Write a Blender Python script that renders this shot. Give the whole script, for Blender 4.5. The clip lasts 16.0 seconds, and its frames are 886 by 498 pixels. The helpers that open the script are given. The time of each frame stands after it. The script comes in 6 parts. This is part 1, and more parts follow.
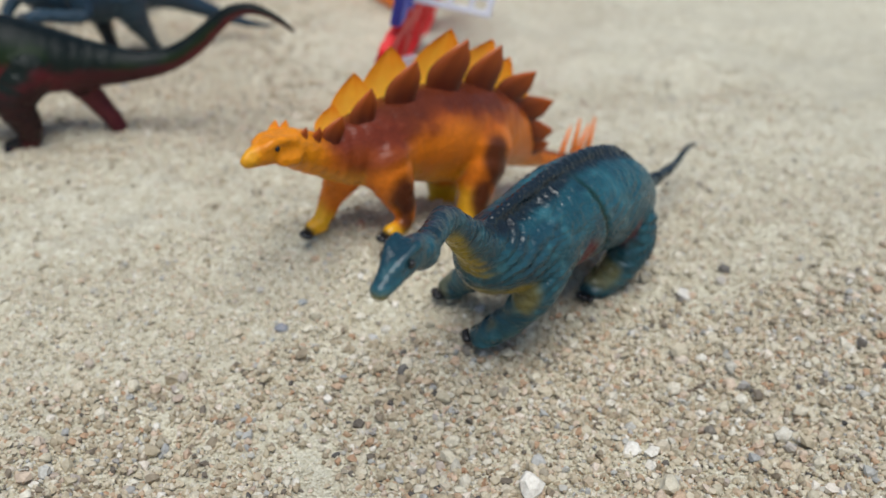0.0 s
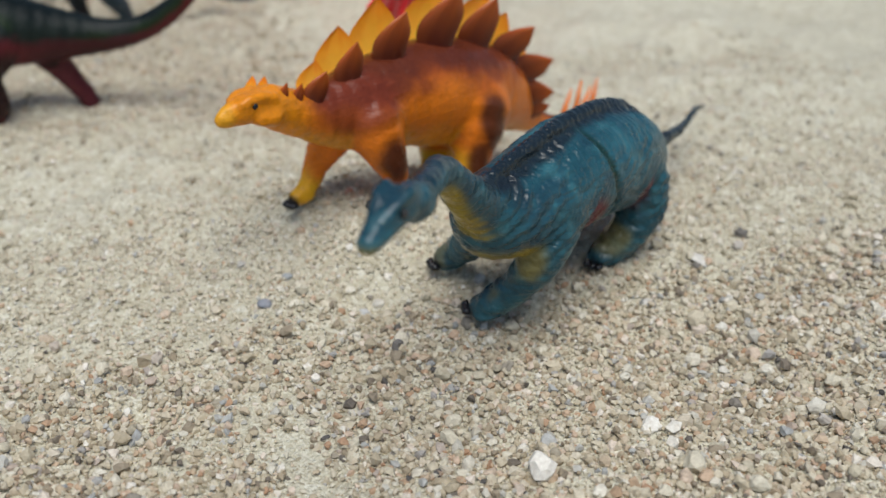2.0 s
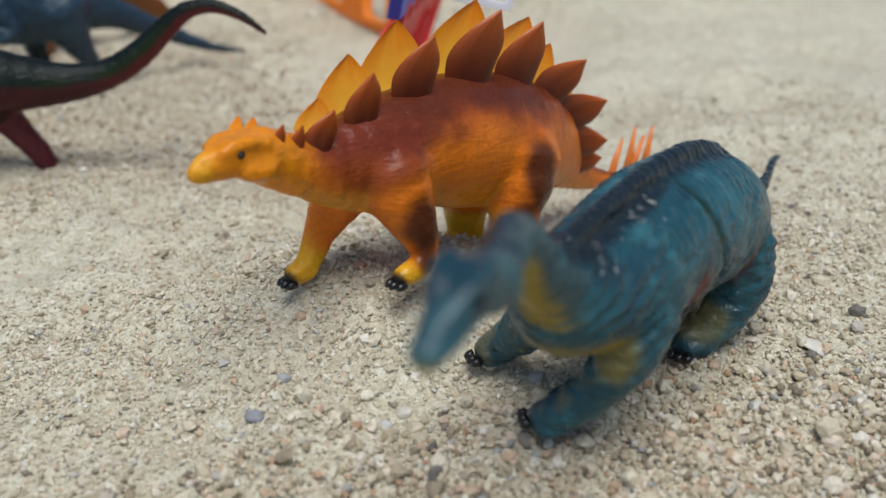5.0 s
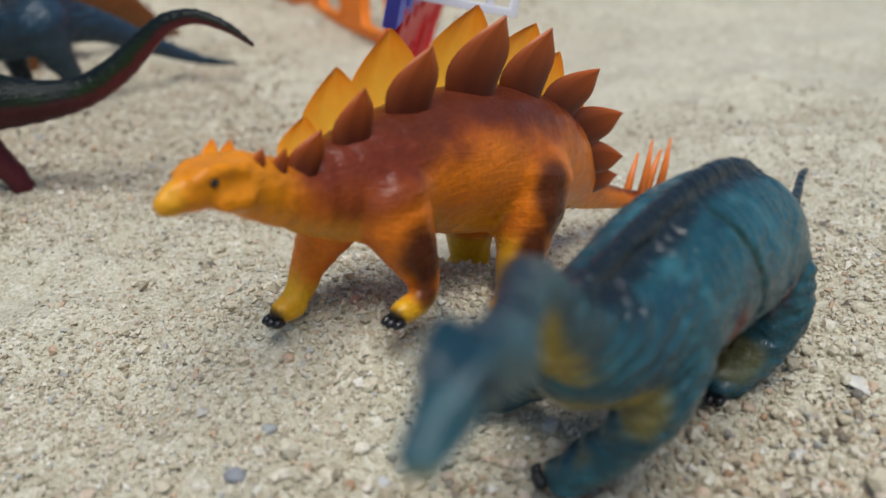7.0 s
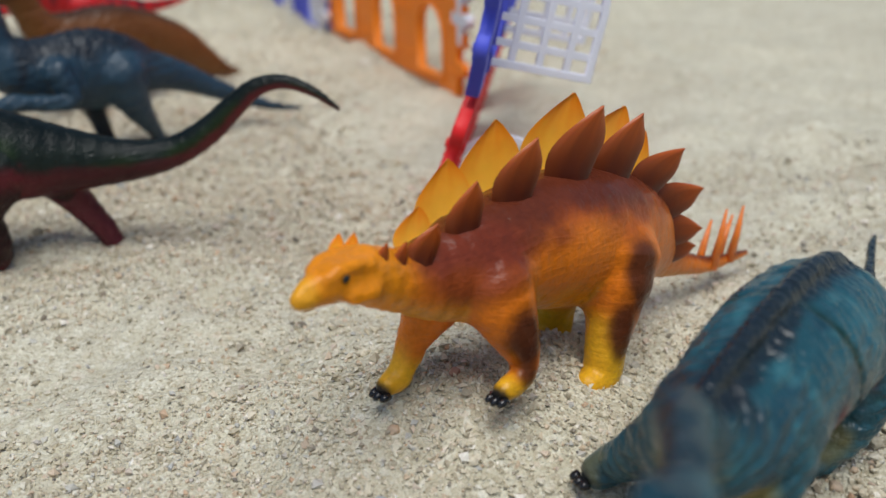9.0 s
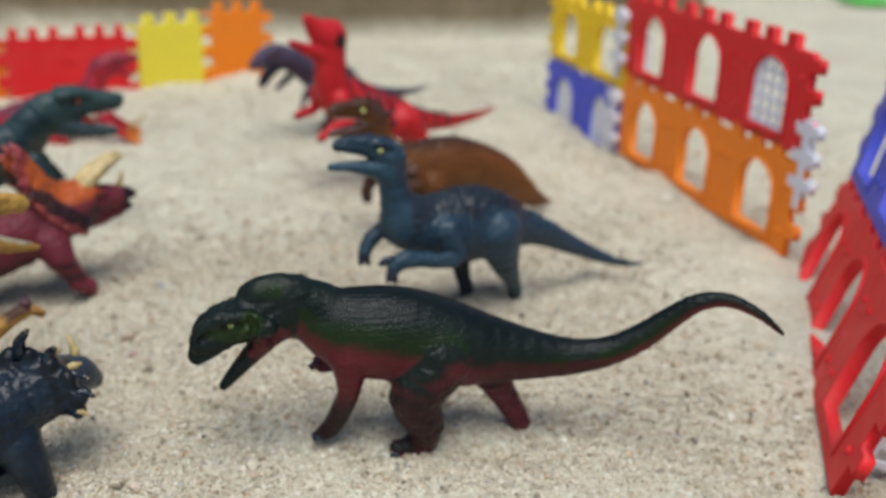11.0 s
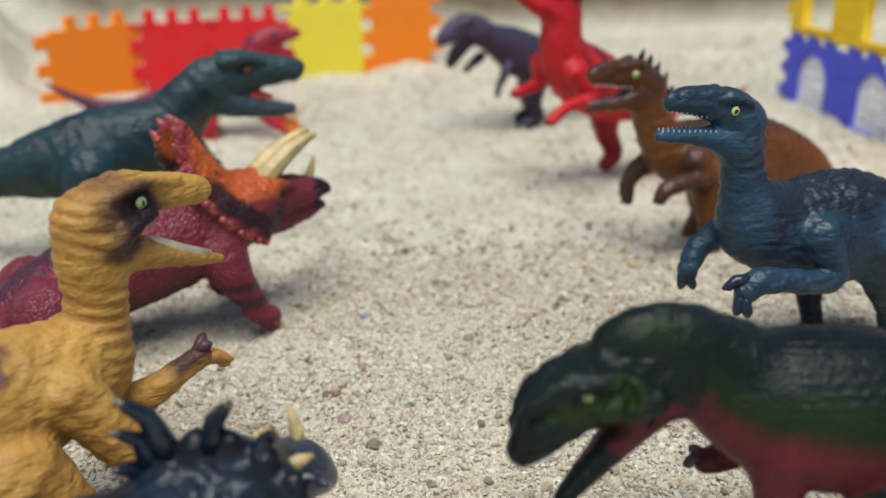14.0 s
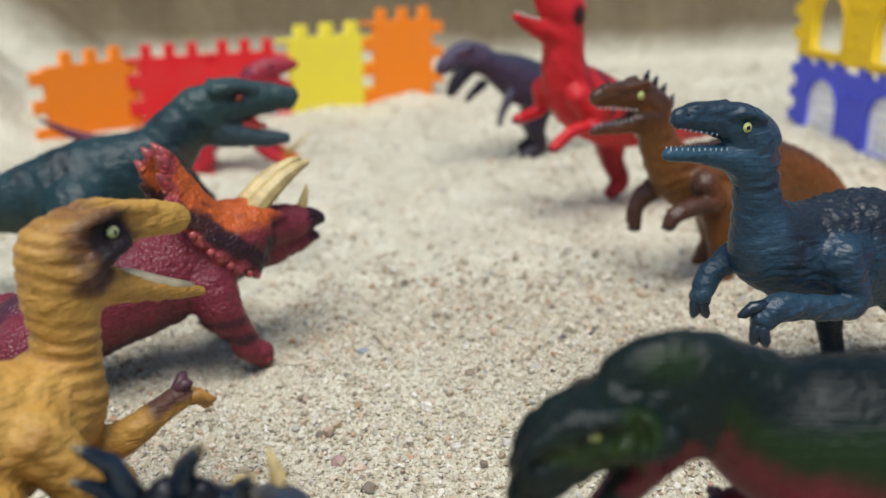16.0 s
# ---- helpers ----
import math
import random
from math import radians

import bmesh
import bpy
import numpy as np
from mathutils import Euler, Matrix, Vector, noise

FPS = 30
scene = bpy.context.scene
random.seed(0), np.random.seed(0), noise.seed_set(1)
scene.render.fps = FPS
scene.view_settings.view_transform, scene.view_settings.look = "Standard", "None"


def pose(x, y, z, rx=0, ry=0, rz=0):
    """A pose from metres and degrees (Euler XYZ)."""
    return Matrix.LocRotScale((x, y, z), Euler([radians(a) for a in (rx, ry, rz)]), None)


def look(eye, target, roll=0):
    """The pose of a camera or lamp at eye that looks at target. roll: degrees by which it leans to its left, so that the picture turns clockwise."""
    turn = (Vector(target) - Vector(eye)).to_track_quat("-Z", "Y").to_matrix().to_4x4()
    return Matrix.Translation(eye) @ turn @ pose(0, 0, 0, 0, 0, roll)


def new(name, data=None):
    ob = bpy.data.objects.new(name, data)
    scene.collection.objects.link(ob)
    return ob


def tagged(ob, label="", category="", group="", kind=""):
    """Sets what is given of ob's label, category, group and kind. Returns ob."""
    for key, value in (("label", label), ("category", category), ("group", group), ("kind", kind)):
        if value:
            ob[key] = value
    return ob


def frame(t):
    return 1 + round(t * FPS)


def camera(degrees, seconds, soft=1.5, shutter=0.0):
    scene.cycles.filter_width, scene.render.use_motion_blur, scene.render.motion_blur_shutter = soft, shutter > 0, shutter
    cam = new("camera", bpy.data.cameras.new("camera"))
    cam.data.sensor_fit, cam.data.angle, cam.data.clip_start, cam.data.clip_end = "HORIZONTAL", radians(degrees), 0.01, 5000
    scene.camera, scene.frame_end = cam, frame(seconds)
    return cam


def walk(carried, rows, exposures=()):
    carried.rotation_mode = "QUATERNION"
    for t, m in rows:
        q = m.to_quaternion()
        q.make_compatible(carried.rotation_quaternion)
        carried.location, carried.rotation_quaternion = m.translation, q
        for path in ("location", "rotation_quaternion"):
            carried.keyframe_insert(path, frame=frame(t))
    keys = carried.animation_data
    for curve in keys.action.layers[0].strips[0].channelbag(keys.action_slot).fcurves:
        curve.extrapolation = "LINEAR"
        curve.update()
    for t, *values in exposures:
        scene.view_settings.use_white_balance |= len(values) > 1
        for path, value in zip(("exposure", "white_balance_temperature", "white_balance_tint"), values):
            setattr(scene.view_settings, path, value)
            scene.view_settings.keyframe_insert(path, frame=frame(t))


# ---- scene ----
cam = camera(46.6, 16.0)
cam.data.dof.use_dof = True
cam.data.dof.focus_distance = 0.24
cam.data.dof.aperture_fstop = 12.0
PATH = [
    (0, (-0.0797, -0.0215, 0.1736), (0.397, 1.673, -0.776), 0.6),
    (0.5, (-0.0789, -0.0233, 0.1704), (0.403, 1.661, -0.794), 0.6),
    (1, (-0.0791, -0.0214, 0.1682), (0.408, 1.662, -0.796), 0.5),
    (1.5, (-0.0762, -0.015, 0.1617), (0.406, 1.671, -0.801), -0.0),
    (2, (-0.0754, -0.0046, 0.1548), (0.411, 1.683, -0.802), -0.4),
    (2.5, (-0.0736, 0.0101, 0.1504), (0.427, 1.711, -0.776), -0.8),
    (3, (-0.0717, 0.0192, 0.1463), (0.444, 1.724, -0.764), -0.8),
    (3.5, (-0.0719, 0.0299, 0.1405), (0.433, 1.739, -0.767), -1.2),
    (4, (-0.071, 0.0408, 0.1348), (0.435, 1.764, -0.746), -1.1),
    (4.5, (-0.0703, 0.0495, 0.13), (0.446, 1.776, -0.738), -0.8),
    (4.7, (-0.0703, 0.0523, 0.1273), (0.455, 1.793, -0.706), -0.8),
    (6.8, (-0.0622, 0.0809, 0.1255), (0.455, 1.814, -0.728), -2.2),
    (7, (-0.0623, 0.0788, 0.1216), (0.455, 1.828, -0.698), -1.8),
    (7.5, (-0.0633, 0.0793, 0.1211), (0.457, 1.826, -0.702), -1.5),
    (8, (-0.0638, 0.0799, 0.1219), (0.453, 1.83, -0.697), -1.6),
    (8.2, (-0.0641, 0.0796, 0.1226), (0.451, 1.831, -0.694), -1.6),
    (10.3, (-0.136, 0.084, 0.1865), (0.227, 1.898, -0.573), 0.4),
    (10.5, (-0.1456, 0.0908, 0.1898), (0.194, 1.913, -0.561), 1.1),
    (11, (-0.1704, 0.1184, 0.1902), (0.081, 1.961, -0.546), 1.8),
    (11.5, (-0.1928, 0.1532, 0.1822), (-0.007, 2.015, -0.523), 0.8),
    (12, (-0.2095, 0.1842, 0.1726), (-0.081, 2.053, -0.528), 1.2),
    (12.5, (-0.213, 0.1988, 0.1663), (-0.079, 2.074, -0.517), 0.6),
    (13, (-0.2178, 0.2177, 0.1524), (-0.107, 2.088, -0.549), 0.8),
    (13.5, (-0.2186, 0.2319, 0.142), (-0.124, 2.1, -0.567), 0.5),
    (14, (-0.2222, 0.2488, 0.1371), (-0.165, 2.122, -0.56), -0.2),
    (14.5, (-0.2208, 0.2607, 0.1318), (-0.178, 2.14, -0.55), -0.6),
    (15, (-0.2201, 0.262, 0.1314), (-0.173, 2.148, -0.532), -0.7),
    (15.5, (-0.2187, 0.2615, 0.1311), (-0.171, 2.153, -0.518), -1.0),
    (16, (-0.219, 0.2619, 0.1306), (-0.177, 2.159, -0.501), -1.2),
]
walk(cam, [(t, look(e, a, r)) for t, e, a, r in PATH], [(0.0, -0.22), (2.5, -0.25), (8.0, -0.3), (10.4, -0.24), (11.5, -0.08), (12.5, -0.04), (13.2, -0.07), (14.5, 0.0), (16.0, 0.03)])

# ---- daylight: soft open shade under a bright sky ----
world = bpy.data.worlds.new("sky")
scene.world = world
world.use_nodes = True
wn = world.node_tree.nodes
sky = wn.new("ShaderNodeTexSky")
sky.sky_type = "NISHITA"
sky.sun_disc = False
sky.sun_elevation = radians(69)
sky.sun_rotation = radians(-174)
wn["Background"].inputs["Strength"].default_value = 0.115
world.node_tree.links.new(sky.outputs[0], wn["Background"].inputs["Color"])
sun = new("sun", bpy.data.lights.new("sun", "SUN"))
sun.data.energy = 3.5
sun.data.angle = radians(42)
sun.data.color = (1.0, 0.995, 0.965)
sun.matrix_world = look((-0.06, -0.47, 1.25), (0, 0, 0))


# ---- materials ----
def material(name, rough=0.5, spec=0.5):
    m = bpy.data.materials.new(name)
    m.use_nodes = True
    b = m.node_tree.nodes["Principled BSDF"]
    b.inputs["Roughness"].default_value = rough
    b.inputs["Specular IOR Level"].default_value = spec
    return m, m.node_tree.nodes, m.node_tree.links, b


def noise_node(n, l, scale, detail=3.0, rough=0.5, coord="Object"):
    tc = n.new("ShaderNodeTexCoord")
    t = n.new("ShaderNodeTexNoise")
    t.inputs["Scale"].default_value = scale
    t.inputs["Detail"].default_value = detail
    t.inputs["Roughness"].default_value = rough
    l.new(tc.outputs[coord], t.inputs["Vector"])
    return t


def ramp(n, l, src, stops):
    r = n.new("ShaderNodeValToRGB")
    while len(r.color_ramp.elements) < len(stops):
        r.color_ramp.elements.new(0.5)
    for e, (p, c) in zip(r.color_ramp.elements, stops):
        e.position = p
        e.color = (*c, 1) if len(c) == 3 else c
    l.new(src, r.inputs[0])
    return r


def mixer(n, l, a, b, fac, mode="MIX"):
    m = n.new("ShaderNodeMix")
    m.data_type = "RGBA"
    m.blend_type = mode
    for sock, v in ((m.inputs[0], fac), (m.inputs[6], a), (m.inputs[7], b)):
        if isinstance(v, (int, float)):
            sock.default_value = v
        elif isinstance(v, tuple):
            sock.default_value = (*v, 1)
        else:
            l.new(v, sock)
    return m.outputs[2]


def bump_node(n, l, b, height, strength, distance, prev=None):
    k = n.new("ShaderNodeBump")
    k.inputs["Strength"].default_value = strength
    k.inputs["Distance"].default_value = distance
    l.new(height, k.inputs["Height"])
    if prev:
        l.new(prev.outputs[0], k.inputs["Normal"])
    l.new(k.outputs[0], b.inputs["Normal"])
    return k


def skin(name, rough=0.42, bumps=700, depth=0.0005, strength=0.6, wrinkle=0.0, pebbly=0.0, coat=0.0, lines=0.0, spec=0.3):
    """Painted moulded vinyl: the paint comes from the mesh, with fine relief and handling wear."""
    m, n, l, b = material(name, rough, spec)
    at = n.new("ShaderNodeAttribute")
    at.attribute_name = "paint"
    big = noise_node(n, l, 90, 4)
    fine = noise_node(n, l, 900, 2)
    shade = ramp(n, l, big.outputs["Fac"], [(0.3, (0.72, 0.72, 0.72)), (0.7, (1.0, 1.0, 1.0))])
    c1 = mixer(n, l, at.outputs["Color"], shade.outputs[0], 0.8, "MULTIPLY")
    sp = ramp(n, l, fine.outputs["Fac"], [(0.35, (0.8, 0.8, 0.8)), (0.6, (1.0, 1.0, 1.0))])
    c2 = mixer(n, l, c1, sp.outputs[0], 0.7, "MULTIPLY")
    # a few clinging grains of sand
    dust = noise_node(n, l, 1500, 2, 0.5)
    dm = ramp(n, l, dust.outputs["Fac"], [(0.76, (0, 0, 0)), (0.79, (0.3, 0.3, 0.3))])
    c3 = mixer(n, l, c2, (0.46, 0.38, 0.28), dm.outputs[0])
    l.new(c3, b.inputs["Base Color"])
    rr = ramp(n, l, big.outputs["Fac"], [(0.3, (rough - 0.04,) * 3), (0.7, (rough + 0.08,) * 3)])
    l.new(rr.outputs[0], b.inputs["Roughness"])
    b.inputs["Coat Weight"].default_value = coat
    b.inputs["Coat Roughness"].default_value = 0.25
    k = bump_node(n, l, b, fine.outputs["Fac"], 0.35, 0.0004)
    if pebbly:
        tc = n.new("ShaderNodeTexCoord")
        v = n.new("ShaderNodeTexVoronoi")
        v.inputs["Scale"].default_value = bumps
        l.new(tc.outputs["Object"], v.inputs["Vector"])
        k = bump_node(n, l, b, v.outputs["Distance"], strength * pebbly, depth, k)
        k.invert = True
    if lines:
        # fine moulded scale rows
        tc = n.new("ShaderNodeTexCoord")
        w = n.new("ShaderNodeTexWave")
        w.bands_direction = "Z"
        w.inputs["Scale"].default_value = 460
        w.inputs["Distortion"].default_value = 4.0
        w.inputs["Detail"].default_value = 3
        w.inputs["Detail Scale"].default_value = 1.6
        l.new(tc.outputs["Object"], w.inputs["Vector"])
        k = bump_node(n, l, b, w.outputs["Fac"], lines, 0.0012, k)
    if wrinkle:
        tc = n.new("ShaderNodeTexCoord")
        mp = n.new("ShaderNodeMapping")
        mp.inputs["Scale"].default_value = (0.35, 0.6, 1.6)
        l.new(tc.outputs["Object"], mp.inputs["Vector"])
        w = n.new("ShaderNodeTexNoise")
        w.inputs["Scale"].default_value = 420
        w.inputs["Detail"].default_value = 2
        w.inputs["Distortion"].default_value = 0.6
        l.new(mp.outputs[0], w.inputs["Vector"])
        k = bump_node(n, l, b, w.outputs["Fac"], wrinkle, 0.001, k)
    return m


def vinyl(name, colour, rough=0.35, vary=0.25, sss=0.0):
    m, n, l, b = material(name, rough)
    t = noise_node(n, l, 260, 4)
    dark = tuple(c * (1 - vary) for c in colour)
    r = ramp(n, l, t.outputs["Fac"], [(0.35, dark), (0.65, colour)])
    l.new(r.outputs[0], b.inputs["Base Color"])
    f = noise_node(n, l, 900, 2)
    bump_node(n, l, b, f.outputs["Fac"], 0.25, 0.0003)
    if sss:
        b.inputs["Subsurface Weight"].default_value = sss
        b.inputs["Subsurface Radius"].default_value = (0.004, 0.002, 0.0006)
    return m


def plastic(name, colour, rough=0.4):
    """Injection-moulded toy plastic with faint scuffs and dust."""
    m, n, l, b = material(name, rough, 0.28)
    t = noise_node(n, l, 60, 5, 0.65)
    dusty = tuple(0.94 * c + 0.06 * d for c, d in zip(colour, (0.42, 0.35, 0.26)))
    r = ramp(n, l, t.outputs["Fac"], [(0.45, colour), (0.75, dusty)])
    l.new(r.outputs[0], b.inputs["Base Color"])
    rr = ramp(n, l, t.outputs["Fac"], [(0.3, (rough,) * 3), (0.75, (rough + 0.25,) * 3)])
    l.new(rr.outputs[0], b.inputs["Roughness"])
    f = noise_node(n, l, 500, 2)
    bump_node(n, l, b, f.outputs["Fac"], 0.15, 0.0003)
    return m


def sand_material():
    m, n, l, b = material("dry_coarse_sand", 0.95, 0.15)
    tc = n.new("ShaderNodeTexCoord")
    cols, k = [], None
    for scale, stops, depth in ((620, [(0.0, (0.326, 0.273, 0.198)), (0.12, (0.519, 0.462, 0.342)), (0.5, (0.616, 0.570, 0.441)), (0.8, (0.673, 0.632, 0.511)), (0.93, (0.789, 0.759, 0.665)), (1.0, (0.577, 0.438, 0.317))], 0.0007), (1500, [(0.0, (0.404, 0.346, 0.248)), (0.2, (0.577, 0.530, 0.407)), (0.6, (0.664, 0.618, 0.491)), (1.0, (0.808, 0.769, 0.655))], 0.0005)):
        g = n.new("ShaderNodeTexVoronoi")
        g.inputs["Scale"].default_value = scale
        l.new(tc.outputs["Object"], g.inputs["Vector"])
        sep = n.new("ShaderNodeSeparateColor")
        l.new(g.outputs["Color"], sep.inputs[0])
        cols.append(ramp(n, l, sep.outputs[0], stops).outputs[0])
        k = bump_node(n, l, b, g.outputs["Distance"], 0.7, depth, k)
        k.invert = True
    where = noise_node(n, l, 26, 5, 0.6)
    wr = ramp(n, l, where.outputs["Fac"], [(0.42, (0.1, 0.1, 0.1)), (0.58, (0.75, 0.75, 0.75))])
    c = mixer(n, l, cols[1], cols[0], wr.outputs[0])
    big = noise_node(n, l, 9, 5, 0.6)
    patch = ramp(n, l, big.outputs["Fac"], [(0.32, (0.875, 0.88, 0.85)), (0.68, (1.015, 1.03, 1.0))])
    c = mixer(n, l, c, patch.outputs[0], 1.0, "MULTIPLY")
    # darker and browner colour where the bank behind rises
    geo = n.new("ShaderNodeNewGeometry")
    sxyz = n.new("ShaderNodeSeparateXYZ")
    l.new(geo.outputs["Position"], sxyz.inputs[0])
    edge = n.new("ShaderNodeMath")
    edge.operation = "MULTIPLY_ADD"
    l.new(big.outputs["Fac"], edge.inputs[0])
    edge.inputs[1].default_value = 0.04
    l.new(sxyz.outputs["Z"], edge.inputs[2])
    bank_rise = n.new("ShaderNodeMapRange")
    bank_rise.inputs["From Min"].default_value = 0.024
    bank_rise.inputs["From Max"].default_value = 0.048
    l.new(edge.outputs[0], bank_rise.inputs["Value"])
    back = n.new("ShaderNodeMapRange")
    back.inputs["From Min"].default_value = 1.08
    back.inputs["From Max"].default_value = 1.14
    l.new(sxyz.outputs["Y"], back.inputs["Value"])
    bank_tone = n.new("ShaderNodeMath")
    bank_tone.operation = "MULTIPLY"
    l.new(bank_rise.outputs[0], bank_tone.inputs[0])
    l.new(back.outputs[0], bank_tone.inputs[1])
    c = mixer(n, l, c, (0.33, 0.275, 0.215), bank_tone.outputs[0], "MULTIPLY")
    mid = noise_node(n, l, 210, 5, 0.7)
    spot = ramp(n, l, mid.outputs["Fac"], [(0.33, (0.80, 0.77, 0.72)), (0.5, (1, 1, 1))])
    c = mixer(n, l, c, spot.outputs[0], 0.8, "MULTIPLY")
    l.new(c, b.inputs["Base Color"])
    bump_node(n, l, b, mid.outputs["Fac"], 0.6, 0.0022, k)
    return m


def pebble_material(name, stops):
    m, n, l, b = material(name, 0.72, 0.3)
    g = n.new("ShaderNodeNewGeometry")
    r = ramp(n, l, g.outputs["Random Per Island"], stops)
    t = noise_node(n, l, 1100, 4, 0.65)
    s = ramp(n, l, t.outputs["Fac"], [(0.3, (0.76, 0.72, 0.67)), (0.65, (1.04, 1.03, 1.0))])
    c = mixer(n, l, r.outputs[0], s.outputs[0], 0.9, "MULTIPLY")
    l.new(c, b.inputs["Base Color"])
    bump_node(n, l, b, t.outputs["Fac"], 0.5, 0.0004)
    return m


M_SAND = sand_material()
M_PEBBLE = pebble_material("mixed_gravel", [(0.0, (0.10, 0.095, 0.09)), (0.03, (0.24, 0.20, 0.15)), (0.12, (0.40, 0.335, 0.235)), (0.30, (0.50, 0.435, 0.315)), (0.50, (0.62, 0.56, 0.43)), (0.56, (0.44, 0.27, 0.165)), (0.61, (0.50, 0.41, 0.29)), (0.80, (0.68, 0.64, 0.53)), (0.87, (0.36, 0.37, 0.365)), (0.92, (0.56, 0.40, 0.28)), (1.0, (0.80, 0.78, 0.70))])
M_GRIT = pebble_material("pale_sand_grit", [(0.0, (0.16, 0.15, 0.14)), (0.02, (0.36, 0.32, 0.25)), (0.09, (0.50, 0.45, 0.335)), (0.30, (0.60, 0.55, 0.425)), (0.55, (0.68, 0.635, 0.51)), (0.60, (0.54, 0.38, 0.26)), (0.64, (0.60, 0.54, 0.41)), (0.84, (0.74, 0.705, 0.60)), (0.89, (0.46, 0.465, 0.45)), (0.93, (0.62, 0.49, 0.37)), (1.0, (0.84, 0.82, 0.75))])
M_SMOOTH = skin("painted_vinyl_smooth", 0.4, wrinkle=0.4, bumps=900, pebbly=0.4)
M_WRINKLE = skin("painted_vinyl_wrinkled", 0.27, bumps=700, depth=0.0007, strength=0.6, pebbly=0.5, wrinkle=0.5, spec=0.42)
M_PEBBLY = skin("painted_vinyl_pebbled", 0.34, bumps=1000, depth=0.0006, strength=0.7, pebbly=1.0, wrinkle=0.3)
M_GLOSS = skin("painted_vinyl_glossy", 0.29, bumps=620, depth=0.0005, strength=0.4, pebbly=0.35, wrinkle=0.3, spec=0.24)
M_SCALY = skin("painted_vinyl_scaled", 0.31, bumps=1100, depth=0.0005, strength=0.6, pebbly=0.45, lines=0.17, spec=0.2)
M_ROUGH = skin("painted_vinyl_rough", 0.4, bumps=620, depth=0.0008, strength=0.6, pebbly=0.4, wrinkle=0.5, spec=0.38)
M_MATTE = skin("painted_vinyl_matte", 0.5, bumps=900, pebbly=0.4, wrinkle=0.8)
M_BLACK = vinyl("black_paint", (0.012, 0.012, 0.014), 0.25)
M_IVORY = vinyl("ivory_paint", (0.62, 0.47, 0.2), 0.45, 0.35)
M_TOOTH = vinyl("pale_tooth_paint", (0.68, 0.66, 0.58), 0.4)
M_BLUETOOTH = vinyl("pale_blue_tooth_paint", (0.42, 0.55, 0.62), 0.35)
M_EYE_Y = vinyl("yellow_green_eye_paint", (0.62, 0.66, 0.2), 0.2)
M_EYE_R = vinyl("red_eye_paint", (0.42, 0.07, 0.04), 0.2)
M_PLATE, pn, pl, pb = material("painted_plate_vinyl", 0.36, 0.35)
pa = pn.new("ShaderNodeAttribute")
pa.attribute_name = "paint"
pz = noise_node(pn, pl, 120, 4)
pr = ramp(pn, pl, pz.outputs["Fac"], [(0.3, (0.86, 0.82, 0.8)), (0.6, (1, 1, 1))])
pl.new(mixer(pn, pl, pa.outputs["Color"], pr.outputs[0], 0.8, "MULTIPLY"), pb.inputs["Base Color"])
pf = noise_node(pn, pl, 700, 2)
bump_node(pn, pl, pb, pf.outputs["Fac"], 0.2, 0.0003)
pb.inputs["Subsurface Weight"].default_value = 0.35
pb.inputs["Subsurface Radius"].default_value = (0.004, 0.0018, 0.0005)
M_SPIKE_OR = vinyl("orange_spike_vinyl", (0.85, 0.22, 0.03), 0.35, 0.2, 0.2)
M_DARKHORN = vinyl("blue_black_horn_vinyl", (0.010, 0.020, 0.034), 0.2, 0.5)
M_P_RED = plastic("red_plastic", (0.72, 0.018, 0.022))
M_P_ORANGE = plastic("orange_plastic", (0.93, 0.235, 0.012))
M_P_YELLOW = plastic("yellow_plastic", (0.90, 0.58, 0.015))
M_P_LEMON = plastic("lemon_plastic", (0.90, 0.74, 0.06))
M_P_BLUE = plastic("violet_blue_plastic", (0.075, 0.095, 0.60))
M_P_WHITE = plastic("white_plastic", (0.74, 0.74, 0.80))
M_P_GREEN = plastic("green_plastic", (0.12, 0.5, 0.08))
M_FRILL = vinyl("maroon_frill_paint", (0.22, 0.026, 0.034))
M_FRILLPINK = vinyl("pink_frill_paint", (0.36, 0.065, 0.062), 0.34)
M_OCHRE = vinyl("ochre_paint", (0.44, 0.21, 0.04), 0.5)
M_PLUM = vinyl("plum_paint", (0.085, 0.032, 0.04), 0.45)
M_NAVY = vinyl("navy_paint", (0.014, 0.026, 0.04), 0.28)
M_TWIG = vinyl("grey_brown_bark", (0.16, 0.12, 0.085), 0.9, 0.5)
M_SHELL = vinyl("pale_shell", (0.7, 0.66, 0.58), 0.55, 0.2)


# ---- mesh helpers ----
def link_mesh(name, verts, faces, mat, parent=None, label="", smooth=True):
    me = bpy.data.meshes.new(name)
    me.from_pydata([tuple(v) for v in verts], [], [tuple(f) for f in faces])
    me.update()
    me.materials.append(mat)
    if smooth:
        me.polygons.foreach_set("use_smooth", np.ones(len(me.polygons), bool))
    ob = new(name, me)
    if parent:
        ob.parent = parent
    if label:
        ob["label"] = label
    return ob


def part(name, bm, mat, parent, label="", smooth=True):
    me = bpy.data.meshes.new(name)
    bm.to_mesh(me)
    bm.free()
    me.materials.append(mat)
    if smooth:
        me.polygons.foreach_set("use_smooth", np.ones(len(me.polygons), bool))
    ob = new(name, me)
    if parent:
        ob.parent = parent
    if label:
        ob["label"] = label
    return ob


def thing(name, m, label, category, group="", kind=""):
    ob = new(name)
    ob.empty_display_size = 0.01
    ob.matrix_basis = m
    return tagged(ob, label, category, group, kind)


